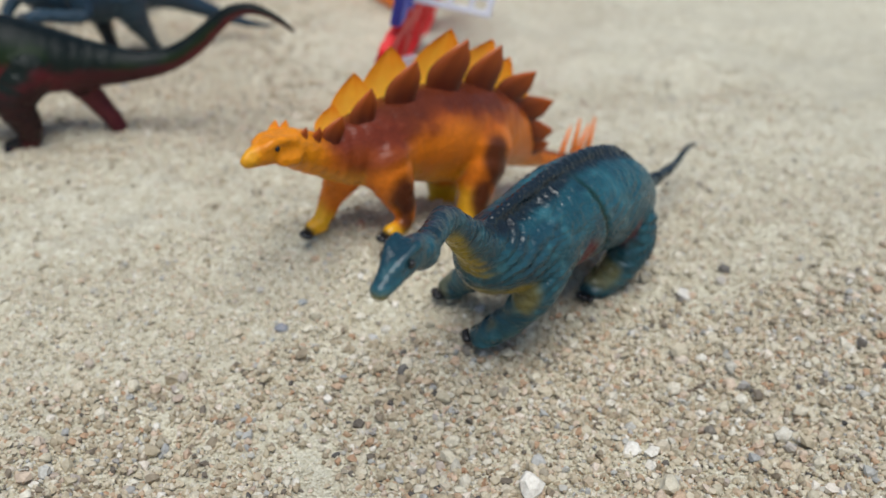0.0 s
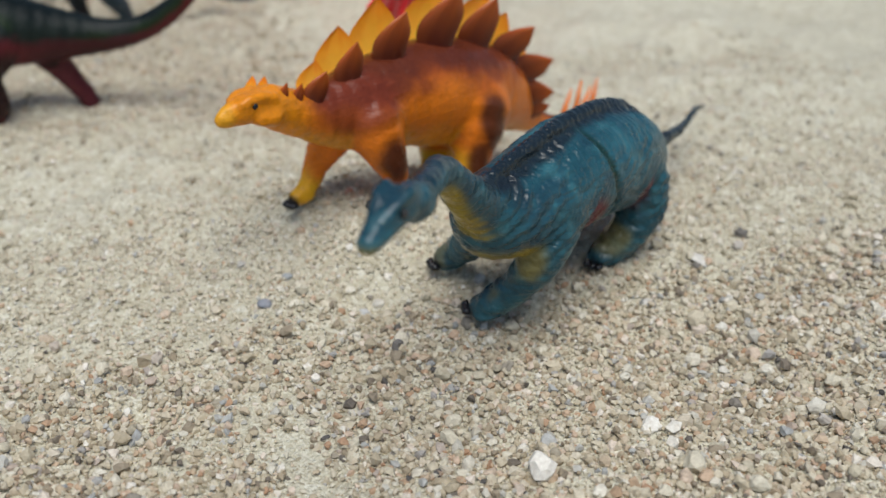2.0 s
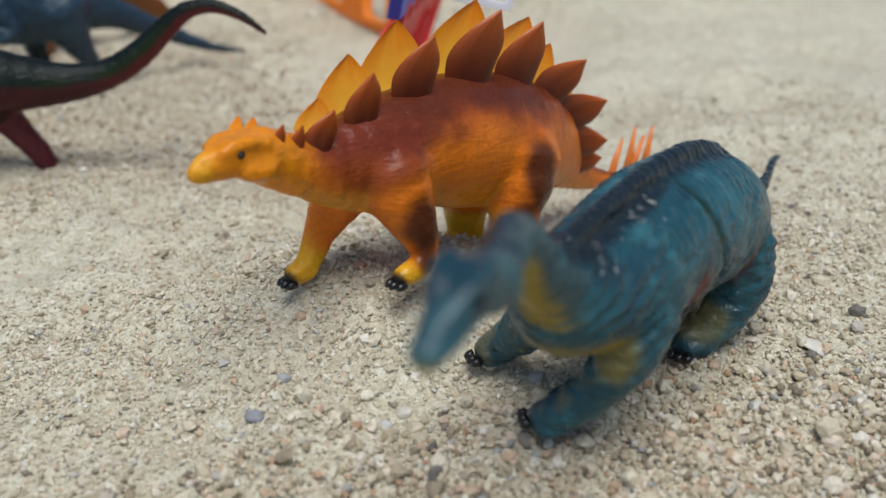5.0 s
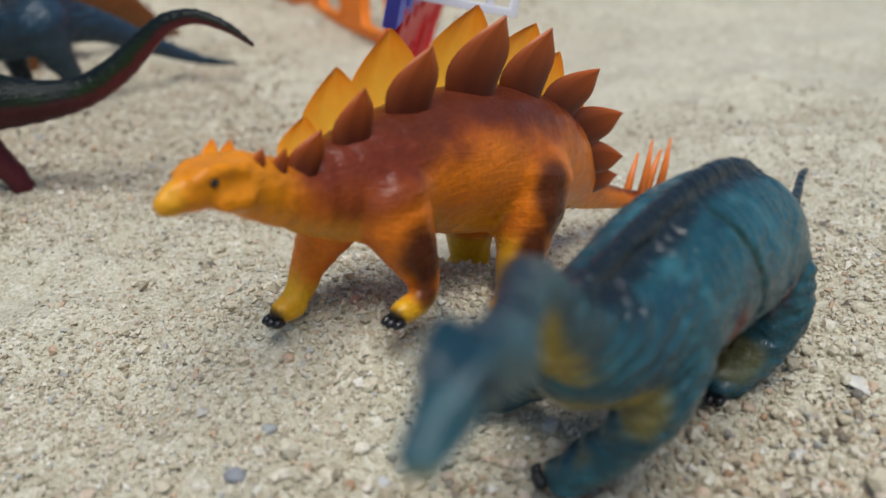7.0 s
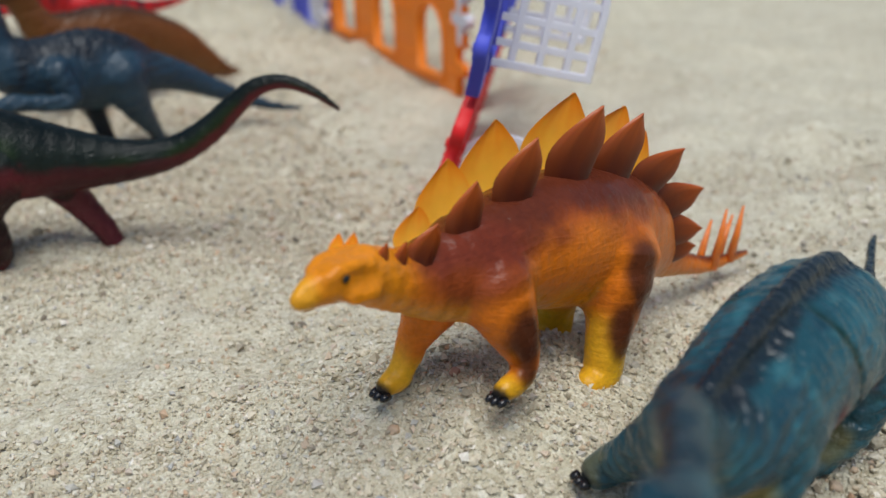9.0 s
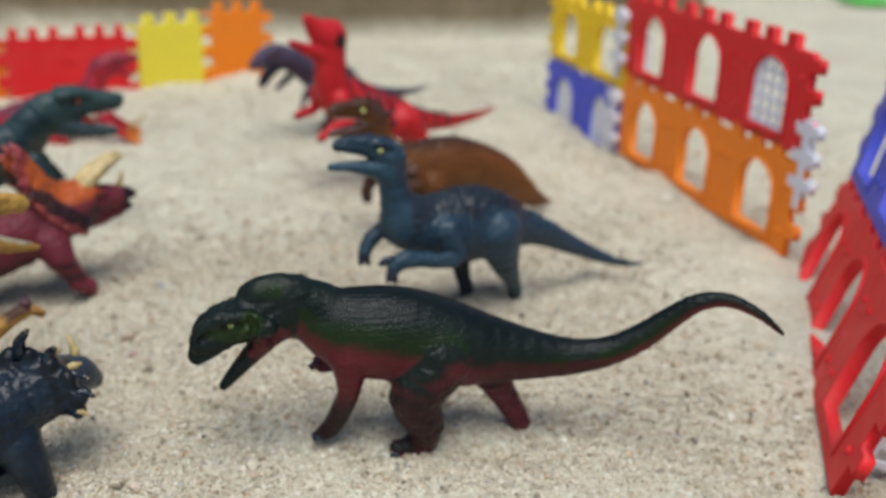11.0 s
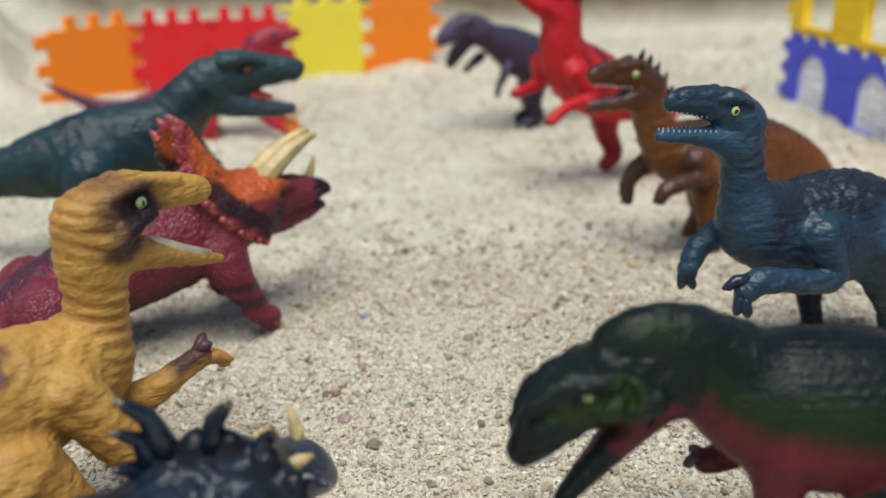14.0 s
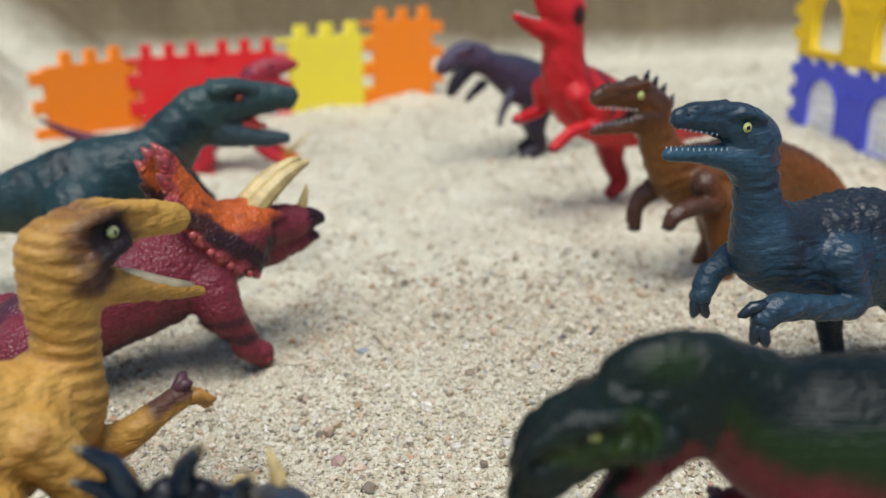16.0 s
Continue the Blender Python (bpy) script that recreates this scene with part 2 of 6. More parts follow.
def tube(points, sides=10):
    """A tapered, round-ended tube along points (x, y, z, r)."""
    bm = bmesh.new()
    pts = [Vector(p[:3]) for p in points]
    rings = []
    for i, p in enumerate(pts):
        d = (pts[min(i + 1, len(pts) - 1)] - pts[max(i - 1, 0)]).normalized()
        q = d.to_track_quat("Z", "Y")
        rings.append([bm.verts.new(p + q @ Vector((math.cos(a), math.sin(a), 0)) * points[i][3]) for a in [2 * math.pi * k / sides for k in range(sides)]])
    for a, b in zip(rings, rings[1:]):
        for k in range(sides):
            bm.faces.new((a[k], a[(k + 1) % sides], b[(k + 1) % sides], b[k]))
    bm.faces.new(rings[0][::-1])
    bm.faces.new(rings[-1])
    return bm


def horn(points, sides=24, ridges=8, deep=0.09):
    """A grooved, tapered horn."""
    bm = tube(points, sides)
    bm.verts.ensure_lookup_table()
    for i, p in enumerate(points):
        c = Vector(p[:3])
        for k in range(sides):
            v = bm.verts[i * sides + k]
            v.co = c + (v.co - c) * (1 - deep * (1 + math.cos(2 * math.pi * k * ridges / sides)))
    return bm


def ball(centre, r, squash=(1, 1, 1), u=14, v=9):
    bm = bmesh.new()
    bmesh.ops.create_uvsphere(bm, u_segments=u, v_segments=v, radius=r)
    bmesh.ops.transform(bm, matrix=Matrix.Translation(centre) @ Matrix.Diagonal((*squash, 1)), verts=bm.verts)
    return bm


def smooth(a, b, x):
    t = np.clip((x - a) / (b - a), 0, 1)
    return t * t * (3 - 2 * t)


def blend(base, colour, mask):
    return base + (np.array(colour) - base) * mask[:, None]


def lumps(p, scale, seed=0.0):
    """A cheap smooth noise of -1 to 1 on points in millimetres."""
    total, amp = np.zeros(len(p)), 1.0
    for octave in range(2):
        q = p / (scale * 1.8) * 2 ** octave + seed * 7.3 + 100.0
        i = np.floor(q).astype(np.int64)
        f = q - i
        f = f * f * (3 - 2 * f)
        v = 0.0
        for dx in (0, 1):
            for dy in (0, 1):
                for dz in (0, 1):
                    h = ((i[:, 0] + dx) * 73856093) ^ ((i[:, 1] + dy) * 19349663) ^ ((i[:, 2] + dz) * 83492791)
                    h = (h ^ (h >> 13)) * 1274126177
                    w = np.abs(1 - dx - f[:, 0]) * np.abs(1 - dy - f[:, 1]) * np.abs(1 - dz - f[:, 2])
                    v = v + w * ((h >> 8) & 0xFFFF) / 65535.0
        total += amp * (2 * v - 1)
        amp *= 0.5
    return total


class Figure:
    """A moulded figure in millimetres: rounded limbs melted together, then skinned."""

    def __init__(self):
        self.segs, self.starts, self.cuts = [], [], []

    def chain(self, name, pts, sy=1.0, k=2.2):
        pts = self.curve(pts)
        for n, (a, b) in enumerate(zip(pts, pts[1:])):
            self.segs.append((np.array(a[:3], float), np.array(b[:3], float), a[3], b[3], sy, k, name))
            self.starts.append(n == 0)
        return self

    @staticmethod
    def curve(pts, steps=3):
        """A smooth line through the given centres and radii."""
        p = np.array(pts, float)
        if len(p) < 3:
            return p
        q = np.vstack([2 * p[0] - p[1], p, 2 * p[-1] - p[-2]])
        out = []
        for a, b, c, d in zip(q, q[1:], q[2:], q[3:]):
            for i in range(steps):
                t = i / steps
                out.append(0.5 * (2 * b + (c - a) * t + (2 * a - 5 * b + 4 * c - d) * t * t + (3 * b - a - 3 * c + d) * t ** 3))
        out.append(p[-1])
        out = np.array(out)
        out[:, 3] = np.maximum(out[:, 3], p[:, 3].min() * 0.8)
        return out

    def pair(self, name, pts, sy=1.0, k=2.2):
        """The same limb on both sides."""
        self.chain(name, pts, sy, k)
        return self.chain(name, [(x, -y, z, r) for x, y, z, r in pts], sy, k)

    def cut(self, pts, sy=1.0, k=0.8, both=False):
        """A groove or hollow pressed into the figure."""
        for g in ((1, -1) if both else (1,)):
            q = self.curve([(x, g * y, z, r) for x, y, z, r in pts])
            self.cuts += [(np.array(a[:3], float), np.array(b[:3], float), a[3], b[3], sy, k, "") for a, b in zip(q, q[1:])]
        return self

    @staticmethod
    def dist(p, s):
        a, b, ra, rb, sy, k, _ = s
        ab = b - a
        h = np.clip(((p - a) @ ab) / (ab @ ab), 0, 1)
        d = p - (a + h[..., None] * ab)
        d[..., 1] /= sy
        return np.sqrt((d * d).sum(-1)) - (ra + (rb - ra) * h), h

    def skin(self, name, mat, parent, paint, voxel=1.0, bumps=None, label=""):
        ends = np.array([e for s in self.segs for e in (s[0], s[1])])
        rad = max(max(s[2], s[3]) * max(1, s[4]) for s in self.segs) + 3
        lo, hi = ends.min(0) - rad, ends.max(0) + rad
        shape = np.ceil((hi - lo) / voxel).astype(int) + 2
        field, limb, k_limb = np.full(shape, 9.0, np.float32), None, 1.0

        def melt(f, d, k):
            h = np.maximum(k - np.abs(f - d), 0) / k
            return np.minimum(f, d) - h * h * k * 0.25

        for s, first in zip(self.segs, self.starts):
            if first:
                if limb is not None:
                    field = melt(field, limb, k_limb)
                limb, k_limb = np.full(shape, 9.0, np.float32), s[5]
            m = max(s[2], s[3]) * max(1, s[4]) + 5
            i0 = np.maximum(((np.minimum(s[0], s[1]) - m - lo) / voxel).astype(int), 0)
            i1 = np.minimum(((np.maximum(s[0], s[1]) + m - lo) / voxel).astype(int) + 2, shape)
            g = np.stack(np.meshgrid(*[lo[c] + voxel * np.arange(i0[c], i1[c]) for c in range(3)], indexing="ij"), -1)
            d, _ = self.dist(g, s)
            sl = tuple(slice(i0[c], i1[c]) for c in range(3))
            limb[sl] = melt(limb[sl], d, 0.4)
        field = melt(field, limb, k_limb)
        for s in self.cuts:
            m = max(s[2], s[3]) * max(1, s[4]) + 2
            i0 = np.maximum(((np.minimum(s[0], s[1]) - m - lo) / voxel).astype(int), 0)
            i1 = np.minimum(((np.maximum(s[0], s[1]) + m - lo) / voxel).astype(int) + 2, shape)
            g = np.stack(np.meshgrid(*[lo[c] + voxel * np.arange(i0[c], i1[c]) for c in range(3)], indexing="ij"), -1)
            d, _ = self.dist(g, s)
            sl = tuple(slice(i0[c], i1[c]) for c in range(3))
            h = np.maximum(s[5] - np.abs(field[sl] + d), 0) / s[5]
            field[sl] = np.maximum(field[sl], -d) + h * h * s[5] * 0.25
        v, q = surface_nets(field)
        p = lo + v * voxel
        best, rel, idx = np.full(len(p), 1e9), np.zeros(len(p)), np.zeros(len(p), int)
        names = sorted({s[6] for s in self.segs})
        for s in self.segs:
            d, h = self.dist(p.copy(), s)
            axis = s[0][2] + h * (s[1][2] - s[0][2])
            r = s[2] + h * (s[3] - s[2])
            w = d < best
            best = np.where(w, d, best)
            rel = np.where(w, (p[:, 2] - axis) / r, rel)
            idx = np.where(w, names.index(s[6]), idx)
        near = {nm: (idx == i).astype(float) for i, nm in enumerate(names)}
        nrm = np.zeros_like(p)
        e1, e2 = p[q[:, 2]] - p[q[:, 0]], p[q[:, 3]] - p[q[:, 1]]
        fn = np.cross(e1, e2)
        for c in range(4):
            np.add.at(nrm, q[:, c], fn)
        nrm /= np.linalg.norm(nrm, axis=1)[:, None] + 1e-9
        # soften the paint borders over the mesh
        col = paint(p, rel, near, nrm)
        edges = np.concatenate([q[:, [0, 1]], q[:, [1, 2]], q[:, [2, 3]], q[:, [3, 0]]])
        for _ in range(2):
            acc, cnt = np.zeros_like(col), np.zeros(len(p))
            np.add.at(acc, edges[:, 0], col[edges[:, 1]])
            np.add.at(cnt, edges[:, 0], 1)
            col = 0.5 * col + 0.5 * acc / np.maximum(cnt, 1)[:, None]
        if bumps is not None:
            p = p + nrm * bumps(p, rel, near)[:, None]
        me = bpy.data.meshes.new(name)
        me.from_pydata((p * 0.001).tolist(), [], q.tolist())
        a = me.color_attributes.new("paint", "FLOAT_COLOR", "POINT")
        a.data.foreach_set("color", np.concatenate([np.clip(col, 0, 1), np.ones((len(p), 1))], 1).astype(np.float32).ravel())
        me.polygons.foreach_set("use_smooth", np.ones(len(me.polygons), bool))
        me.materials.append(mat)
        ob = new(name, me)
        ob.parent = parent
        if label:
            ob["label"] = label
        return ob


def surface_nets(f):
    """Vertices (in cells) and quads of the zero level of a field."""
    ins = f < 0
    n = np.array(f.shape) - 1
    off = [(i, j, k) for i in (0, 1) for j in (0, 1) for k in (0, 1)]
    cut = lambda o: tuple(slice(o[c], o[c] + n[c]) for c in range(3))
    count = sum(ins[cut(o)].astype(np.int8) for o in off)
    cells = np.argwhere((count > 0) & (count < 8))
    number = np.full(n, -1, int)
    number[tuple(cells.T)] = np.arange(len(cells))
    val = {o: f[tuple((cells + o).T)] for o in off}
    acc, cnt = np.zeros((len(cells), 3)), np.zeros(len(cells))
    for a in off:
        for c in range(3):
            if a[c]:
                continue
            b = tuple(1 if i == c else a[i] for i in range(3))
            va, vb = val[a], val[b]
            hit = (va < 0) != (vb < 0)
            t = np.where(hit, va / np.where(hit, va - vb, 1), 0)
            pt = np.tile(np.array(a, float), (len(cells), 1))
            pt[:, c] += t
            acc += pt * hit[:, None]
            cnt += hit
    verts = cells + acc / cnt[:, None]
    quads = []
    for c in range(3):
        u, v = (c + 1) % 3, (c + 2) % 3
        s0 = [slice(1, n[i]) for i in range(3)]
        s1 = [slice(1, n[i]) for i in range(3)]
        s0[c], s1[c] = slice(0, n[c]), slice(1, n[c] + 1)
        a, b = ins[tuple(s0)], ins[tuple(s1)]
        e = np.argwhere(a != b)
        flip = a[tuple(e.T)]
        base = e.copy()
        base[:, u] += 1
        base[:, v] += 1
        du, dv = np.eye(3, dtype=int)[u], np.eye(3, dtype=int)[v]
        q = np.stack([number[tuple((base - x).T)] for x in (du + dv, dv, 0 * du, du)], 1)
        q[~flip] = q[~flip][:, ::-1]
        quads.append(q)
    return verts, np.concatenate(quads)


def eye(parent, x, y, z, r, mat, side, label="", pupil=0.5, slit=False):
    """A raised eye on the side of a head, with its dark pupil."""
    e = part("eye", ball((x, y, z), r, (1, 0.55, 1)), mat, parent, label)
    w = 0.6 if slit else 1.0
    part("pupil", ball((x + 0.1 * r, y + side * r * 0.42, z), r * pupil, (w, 0.4, 1)), M_BLACK, e)
    return e


def mm(*v):
    return tuple(c * 0.001 for c in v)


# ---- sand ----
def wave(x, y, s, seed):
    return (np.sin(x / s + 1.8 * np.sin(y / s * 0.8 + seed)) + np.sin(y / s * 1.1 + 1.6 * np.sin(x / s * 0.9 - seed))) / 2


def ground_height(x, y):
    x, y = np.asarray(x, float), np.asarray(y, float)
    z = np.zeros_like(x)
    # the near ground lies a little higher, with a low hump under the plated toy
    z += 0.005 * smooth(0.42, 0.33, y)
    z += 0.0112 * np.exp(-(((x + 0.030) / 0.038) ** 2) - ((y - 0.284) / 0.034) ** 2)
    z += 0.009 * np.exp(-(((x + 0.14) / 0.09) ** 2) - ((y - 0.41) / 0.06) ** 2)
    z += 0.005 * np.exp(-(((x + 0.10) / 0.12) ** 2) - ((y - 0.52) / 0.06) ** 2)
    z += 0.009 * np.exp(-(((x + 0.20) / 0.08) ** 2) - ((y - 1.02) / 0.08) ** 2)
    z -= 0.005 * np.exp(-(((x - 0.06) / 0.04) ** 2) - ((y - 0.185) / 0.035) ** 2)
    q = np.stack([x.ravel() * 1000, y.ravel() * 1000, 0 * x.ravel()], 1)
    near = np.abs(q).max(1) < 2500
    soft = np.zeros(len(q))
    soft[near] = 0.0030 * lumps(q[near], 22, 1.0) + 0.0028 * lumps(q[near], 9, 2.0) + 0.0006 * lumps(q[near], 4.2, 3.0)
    z = z + soft.reshape(x.shape)
    # a crumbling bank of heaped sand behind, and a slope that closes the hollow on one side
    r = 0.03 * wave(x, y, 0.13, 0.4) + 0.012 * wave(x, y, 0.035, 1.2) + 0.005 * wave(x, y, 0.012, 0.3)
    bank = smooth(1.17, 1.24, y + r) * smooth(0.30, 0.12, x + r) * 0.30
    slope = np.clip((-0.46 - x - 0.18 * (1.1 - y)) * 0.75, 0, 0.3) * smooth(0.98, 1.12, y + 0.3 * r)
    heap = 0.055 * np.exp(-(((x + 0.53) / 0.05) ** 2) - ((y - 0.94) / 0.09) ** 2) * (1 + 0.5 * wave(x, y, 0.014, 0.9))
    rough = 1 + 0.22 * wave(x, y, 0.045, 2.2) + 0.09 * wave(x, y, 0.016, 0.7) + 0.05 * wave(x, y, 0.007, 1.7)
    z += np.maximum(bank * rough, slope) * smooth(2.3, 1.7, y) * smooth(-1.9, -1.1, x) + heap
    return z


def steps(lo, hi, fine, far):
    """Grid lines: even in the middle, then ever wider out to the horizon."""
    mid = list(np.arange(lo, hi + fine / 2, fine))
    out, d, e = [], fine, 0.0
    while e < far:
        d *= 1.22
        e += d
        out.append(e)
    return np.array([lo - e for e in out[::-1]] + mid + [hi + e for e in out])


def build_ground():
    xs, ys = steps(-0.60, 0.26, 0.0028, 200), steps(0.07, 1.38, 0.0032, 200)
    gx, gy = np.meshgrid(xs, ys, indexing="ij")
    z = ground_height(gx, gy)
    rng = np.random.default_rng(3)
    z += rng.normal(0, 0.00010, z.shape)
    v = np.stack([gx, gy, z], -1).reshape(-1, 3)
    nx, ny = len(xs), len(ys)
    i = (np.arange(nx - 1)[:, None] * ny + np.arange(ny - 1)).ravel()
    q = np.stack([i, i + ny, i + ny + 1, i + 1], 1)
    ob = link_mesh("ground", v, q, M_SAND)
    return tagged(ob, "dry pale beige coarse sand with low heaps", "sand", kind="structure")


build_ground()


def chips(rng, sub):
    """Two dozen odd angular stone shapes of unit size."""
    bm = bmesh.new()
    if sub:
        bmesh.ops.create_icosphere(bm, subdivisions=sub, radius=1)
        bv = np.array([v.co[:] for v in bm.verts])
        bf = np.array([[v.index for v in f.verts] for f in bm.faces])
    else:
        bv = np.array([(1, 0, 0), (-1, 0, 0), (0, 1, 0), (0, -1, 0), (0, 0, 1), (0, 0, -1)], float) * 1.2
        bf = np.array([(0, 2, 4), (2, 1, 4), (1, 3, 4), (3, 0, 4), (2, 0, 5), (1, 2, 5), (3, 1, 5), (0, 3, 5)])
    bm.free()
    out = []
    for _ in range(24):
        v = bv * (1 + rng.uniform(-0.22, 0.22, (len(bv), 1))) * rng.uniform(0.6, 1.25, 3) + rng.normal(0, (0.2, 0.13, 0.04)[sub], bv.shape)
        if sub:
            # broken faces
            for d in rng.normal(0, 1, (5, 3)):
                d /= np.linalg.norm(d)
                over = np.maximum(v @ d - rng.uniform(0.6, 0.9), 0)
                v = v - over[:, None] * d
        out.append(v)
    return out, bf


def stones(name, count, area, size, seed, label, sub=1, spread=0.38, gather=0.5):
    """Loose gravel strewn over an area of the sand, as one heap of small stones."""
    rng = np.random.default_rng(seed)
    shapes, bf = chips(rng, sub)
    shapes = np.array(shapes)
    x0, x1, y0, y1 = area
    pos = np.stack([rng.uniform(x0, x1, count), rng.uniform(y0, y1, count)], 1)
    flat_mm = np.concatenate([pos * 1000, np.zeros((count, 1))], 1)
    keep = lumps(flat_mm, 22, 5.0) + 0.7 * lumps(flat_mm, 6, 4.0) + rng.uniform(-0.5, 0.5, count) > -gather
    # thin out towards the rim of the area
    rim = np.minimum(np.minimum(pos[:, 0] - x0, x1 - pos[:, 0]), np.minimum(pos[:, 1] - y0, y1 - pos[:, 1]))
    keep &= rim > rng.uniform(0, 0.03, count)
    pos = pos[keep]
    n = len(pos)
    r = np.minimum(size * rng.lognormal(0, spread, n), size * 2.6)
    w = rng.normal(0, 1, (n, 4))
    w /= np.linalg.norm(w, axis=1)[:, None]
    a, b, c, d = w.T
    turn = np.stack([1 - 2 * (c * c + d * d), 2 * (b * c - a * d), 2 * (b * d + a * c), 2 * (b * c + a * d), 1 - 2 * (b * b + d * d), 2 * (c * d - a * b), 2 * (b * d - a * c), 2 * (c * d + a * b), 1 - 2 * (b * b + c * c)], 1).reshape(n, 3, 3)
    v = np.einsum("nij,nkj->nki", turn, shapes[rng.integers(0, 24, n)]) * r[:, None, None]
    v[:, :, 2] *= 0.9
    z = ground_height(pos[:, 0], pos[:, 1]) + r * rng.uniform(0.1, 1.1, n)
    v += np.concatenate([pos, z[:, None]], 1)[:, None, :]
    f = bf[None] + (np.arange(n) * v.shape[1])[:, None, None]
    me = bpy.data.meshes.new(name)
    v, f = v.reshape(-1, 3), f.reshape(-1, 3)
    me.vertices.add(len(v))
    me.vertices.foreach_set("co", v.astype(np.float32).ravel())
    me.loops.add(f.size)
    me.loops.foreach_set("vertex_index", f.astype(np.int32).ravel())
    me.polygons.add(len(f))
    me.polygons.foreach_set("loop_start", (np.arange(len(f)) * 3).astype(np.int32))
    me.update(calc_edges=True)
    me.validate()
    me.materials.append(M_PEBBLE if sub == 1 else M_GRIT)
    me.polygons.foreach_set("use_smooth", np.zeros(len(f), bool))
    return tagged(new(name, me), label, "gravel", kind="stuff")


GRAVEL = "small loose angular stones, beige, grey and rust, strewn on sand"
stones("gravel", 56000, (-0.17, 0.20, 0.10, 0.31), 0.00042, 11, GRAVEL, 0, 0.35, 0.9)
stones("gravel", 30000, (-0.15, 0.18, 0.075, 0.235), 0.00085, 12, GRAVEL, 1, 0.30, 0.75)
stones("gravel", 24000, (-0.30, 0.23, 0.24, 0.46), 0.00050, 18, GRAVEL, 0, 0.35, 0.5)
stones("gravel", 1500, (-0.15, 0.18, 0.08, 0.26), 0.00135, 16, GRAVEL, 2, 0.30, 0.35)
stones("gravel", 96000, (-0.34, -0.01, 0.355, 0.615), 0.00040, 13, GRAVEL, 0, 0.32, 1.2)
stones("gravel", 12500, (-0.34, 0.02, 0.36, 0.65), 0.00072, 14, GRAVEL, 1, 0.34, 0.3)
stones("gravel", 330, (-0.32, 0.0, 0.38, 0.64), 0.0013, 17, GRAVEL, 2, 0.24, 0.25)
stones("gravel", 17000, (-0.45, 0.2, 0.58, 1.15), 0.00075, 15, GRAVEL, 0, 0.4, 0.3)


# ---- toy dinosaurs ----
def blaze(p, centre, size):
    """1 at a painted spot's centre, fading to 0 at its rim."""
    return 1 - smooth(0.55, 1.0, np.sqrt((((p - np.array(centre)) / np.array(size)) ** 2).sum(1)))


def flat(n, colour):
    return np.tile(np.array(colour, float), (n, 1))


def back_plate(parent, m, w, h, thick, root, tip, label, foot=0.4, hollow=1.0):
    """A flame-shaped back plate: its front edge bows forward, its point leans over the rear edge."""
    rows, cols = 14, 10
    v, f, c = [], [], []
    for s in (1, -1):
        for i in range(rows + 1):
            t = i / rows
            k = min(1.0, t / 0.52)
            half = 0.5 * w * (foot + (1 - foot) * k * k * (3 - 2 * k)) * (1 - t ** (2.3 if foot > 0.5 else 2.6)) ** 0.88 + 0.0001
            half *= 1 + 0.05 * math.sin(11 * t + 40 * w)
            mid = (-0.40 if foot > 0.5 else -0.26) * w * t ** 2.6
            front, rear = mid + half, mid - half
            for j in range(cols + 1):
                u = j / cols
                bow = (1 - (2 * u - 1) ** 2) ** 0.3
                rib = 0.10 * math.cos(u * 16 + 2 * t) * (1 - 0.6 * t)
                cup = hollow * (0.10 * h * t * t + 0.05 * w * (2 * u - 1) ** 2)
                v.append((rear + (front - rear) * u, s * thick * 0.5 * (1 - 0.75 * t) * bow * (1 + rib) + cup, t * h - 0.06 * h * (2 * u - 1) * (1 - t)))
                k = min(1, max(0, (t - 0.08) / 0.8)) * 0.75 + 0.2 * abs(2 * u - 1) ** 3 + 0.08 * math.cos(u * 23 + 3 * t) * math.cos(u * 9)
                k = min(1, max(0, 1.2 * k)) ** (1.7 if foot > 0.5 else 1.1)
                c.append([a + (b - a) * k for a, b in zip(root, tip)] + [1])
        o = 0 if s > 0 else (rows + 1) * (cols + 1)
        for i in range(rows):
            for j in range(cols):
                a = o + i * (cols + 1) + j
                q = (a, a + 1, a + cols + 2, a + cols + 1)
                f.append(q if s < 0 else q[::-1])
    ob = link_mesh("back_plate", v, f, M_PLATE, parent, label)
    at = ob.data.color_attributes.new("paint", "FLOAT_COLOR", "POINT")
    at.data.foreach_set("color", np.array(c, np.float32).ravel())
    ob.data.transform(m)
    return ob


def placed(bm, m):
    bmesh.ops.transform(bm, matrix=m, verts=bm.verts)
    return bm


def claws(parent, feet, mat, r=1.1, length=2.6, heading=0.0, label="", name="toenail", spread=2.6, n=3):
    for x, y, z in feet:
        for i in range(n):
            o = (i - (n - 1) / 2) * spread
            c, s = math.cos(heading), math.sin(heading)
            a = Vector((x - s * o - c * abs(o) * 0.25, y + c * o, z))
            b = a + Vector((c * length, s * length, -0.5))
            part(name, tube([mm(*a, r), mm(*(a * 0.4 + b * 0.6), r * 0.9), mm(*b, r * 0.45)], 8), mat, parent, label)


def teeth(parent, a, b, n, r, h, mat, flip=1, side_y=2.0):
    """A row of small pointed teeth from a to b on both sides of a jaw."""
    for s in (1, -1):
        for i in range(n):
            t = i / (n - 1)
            p = Vector(a).lerp(Vector(b), t)
            q = (p.x, p.y + s * side_y * (0.35 + 0.65 * t), p.z)
            part("tooth", tube([mm(q[0], q[1], q[2], r), mm(q[0], q[1], q[2] + flip * h, r * 0.2)], 5), mat, parent)


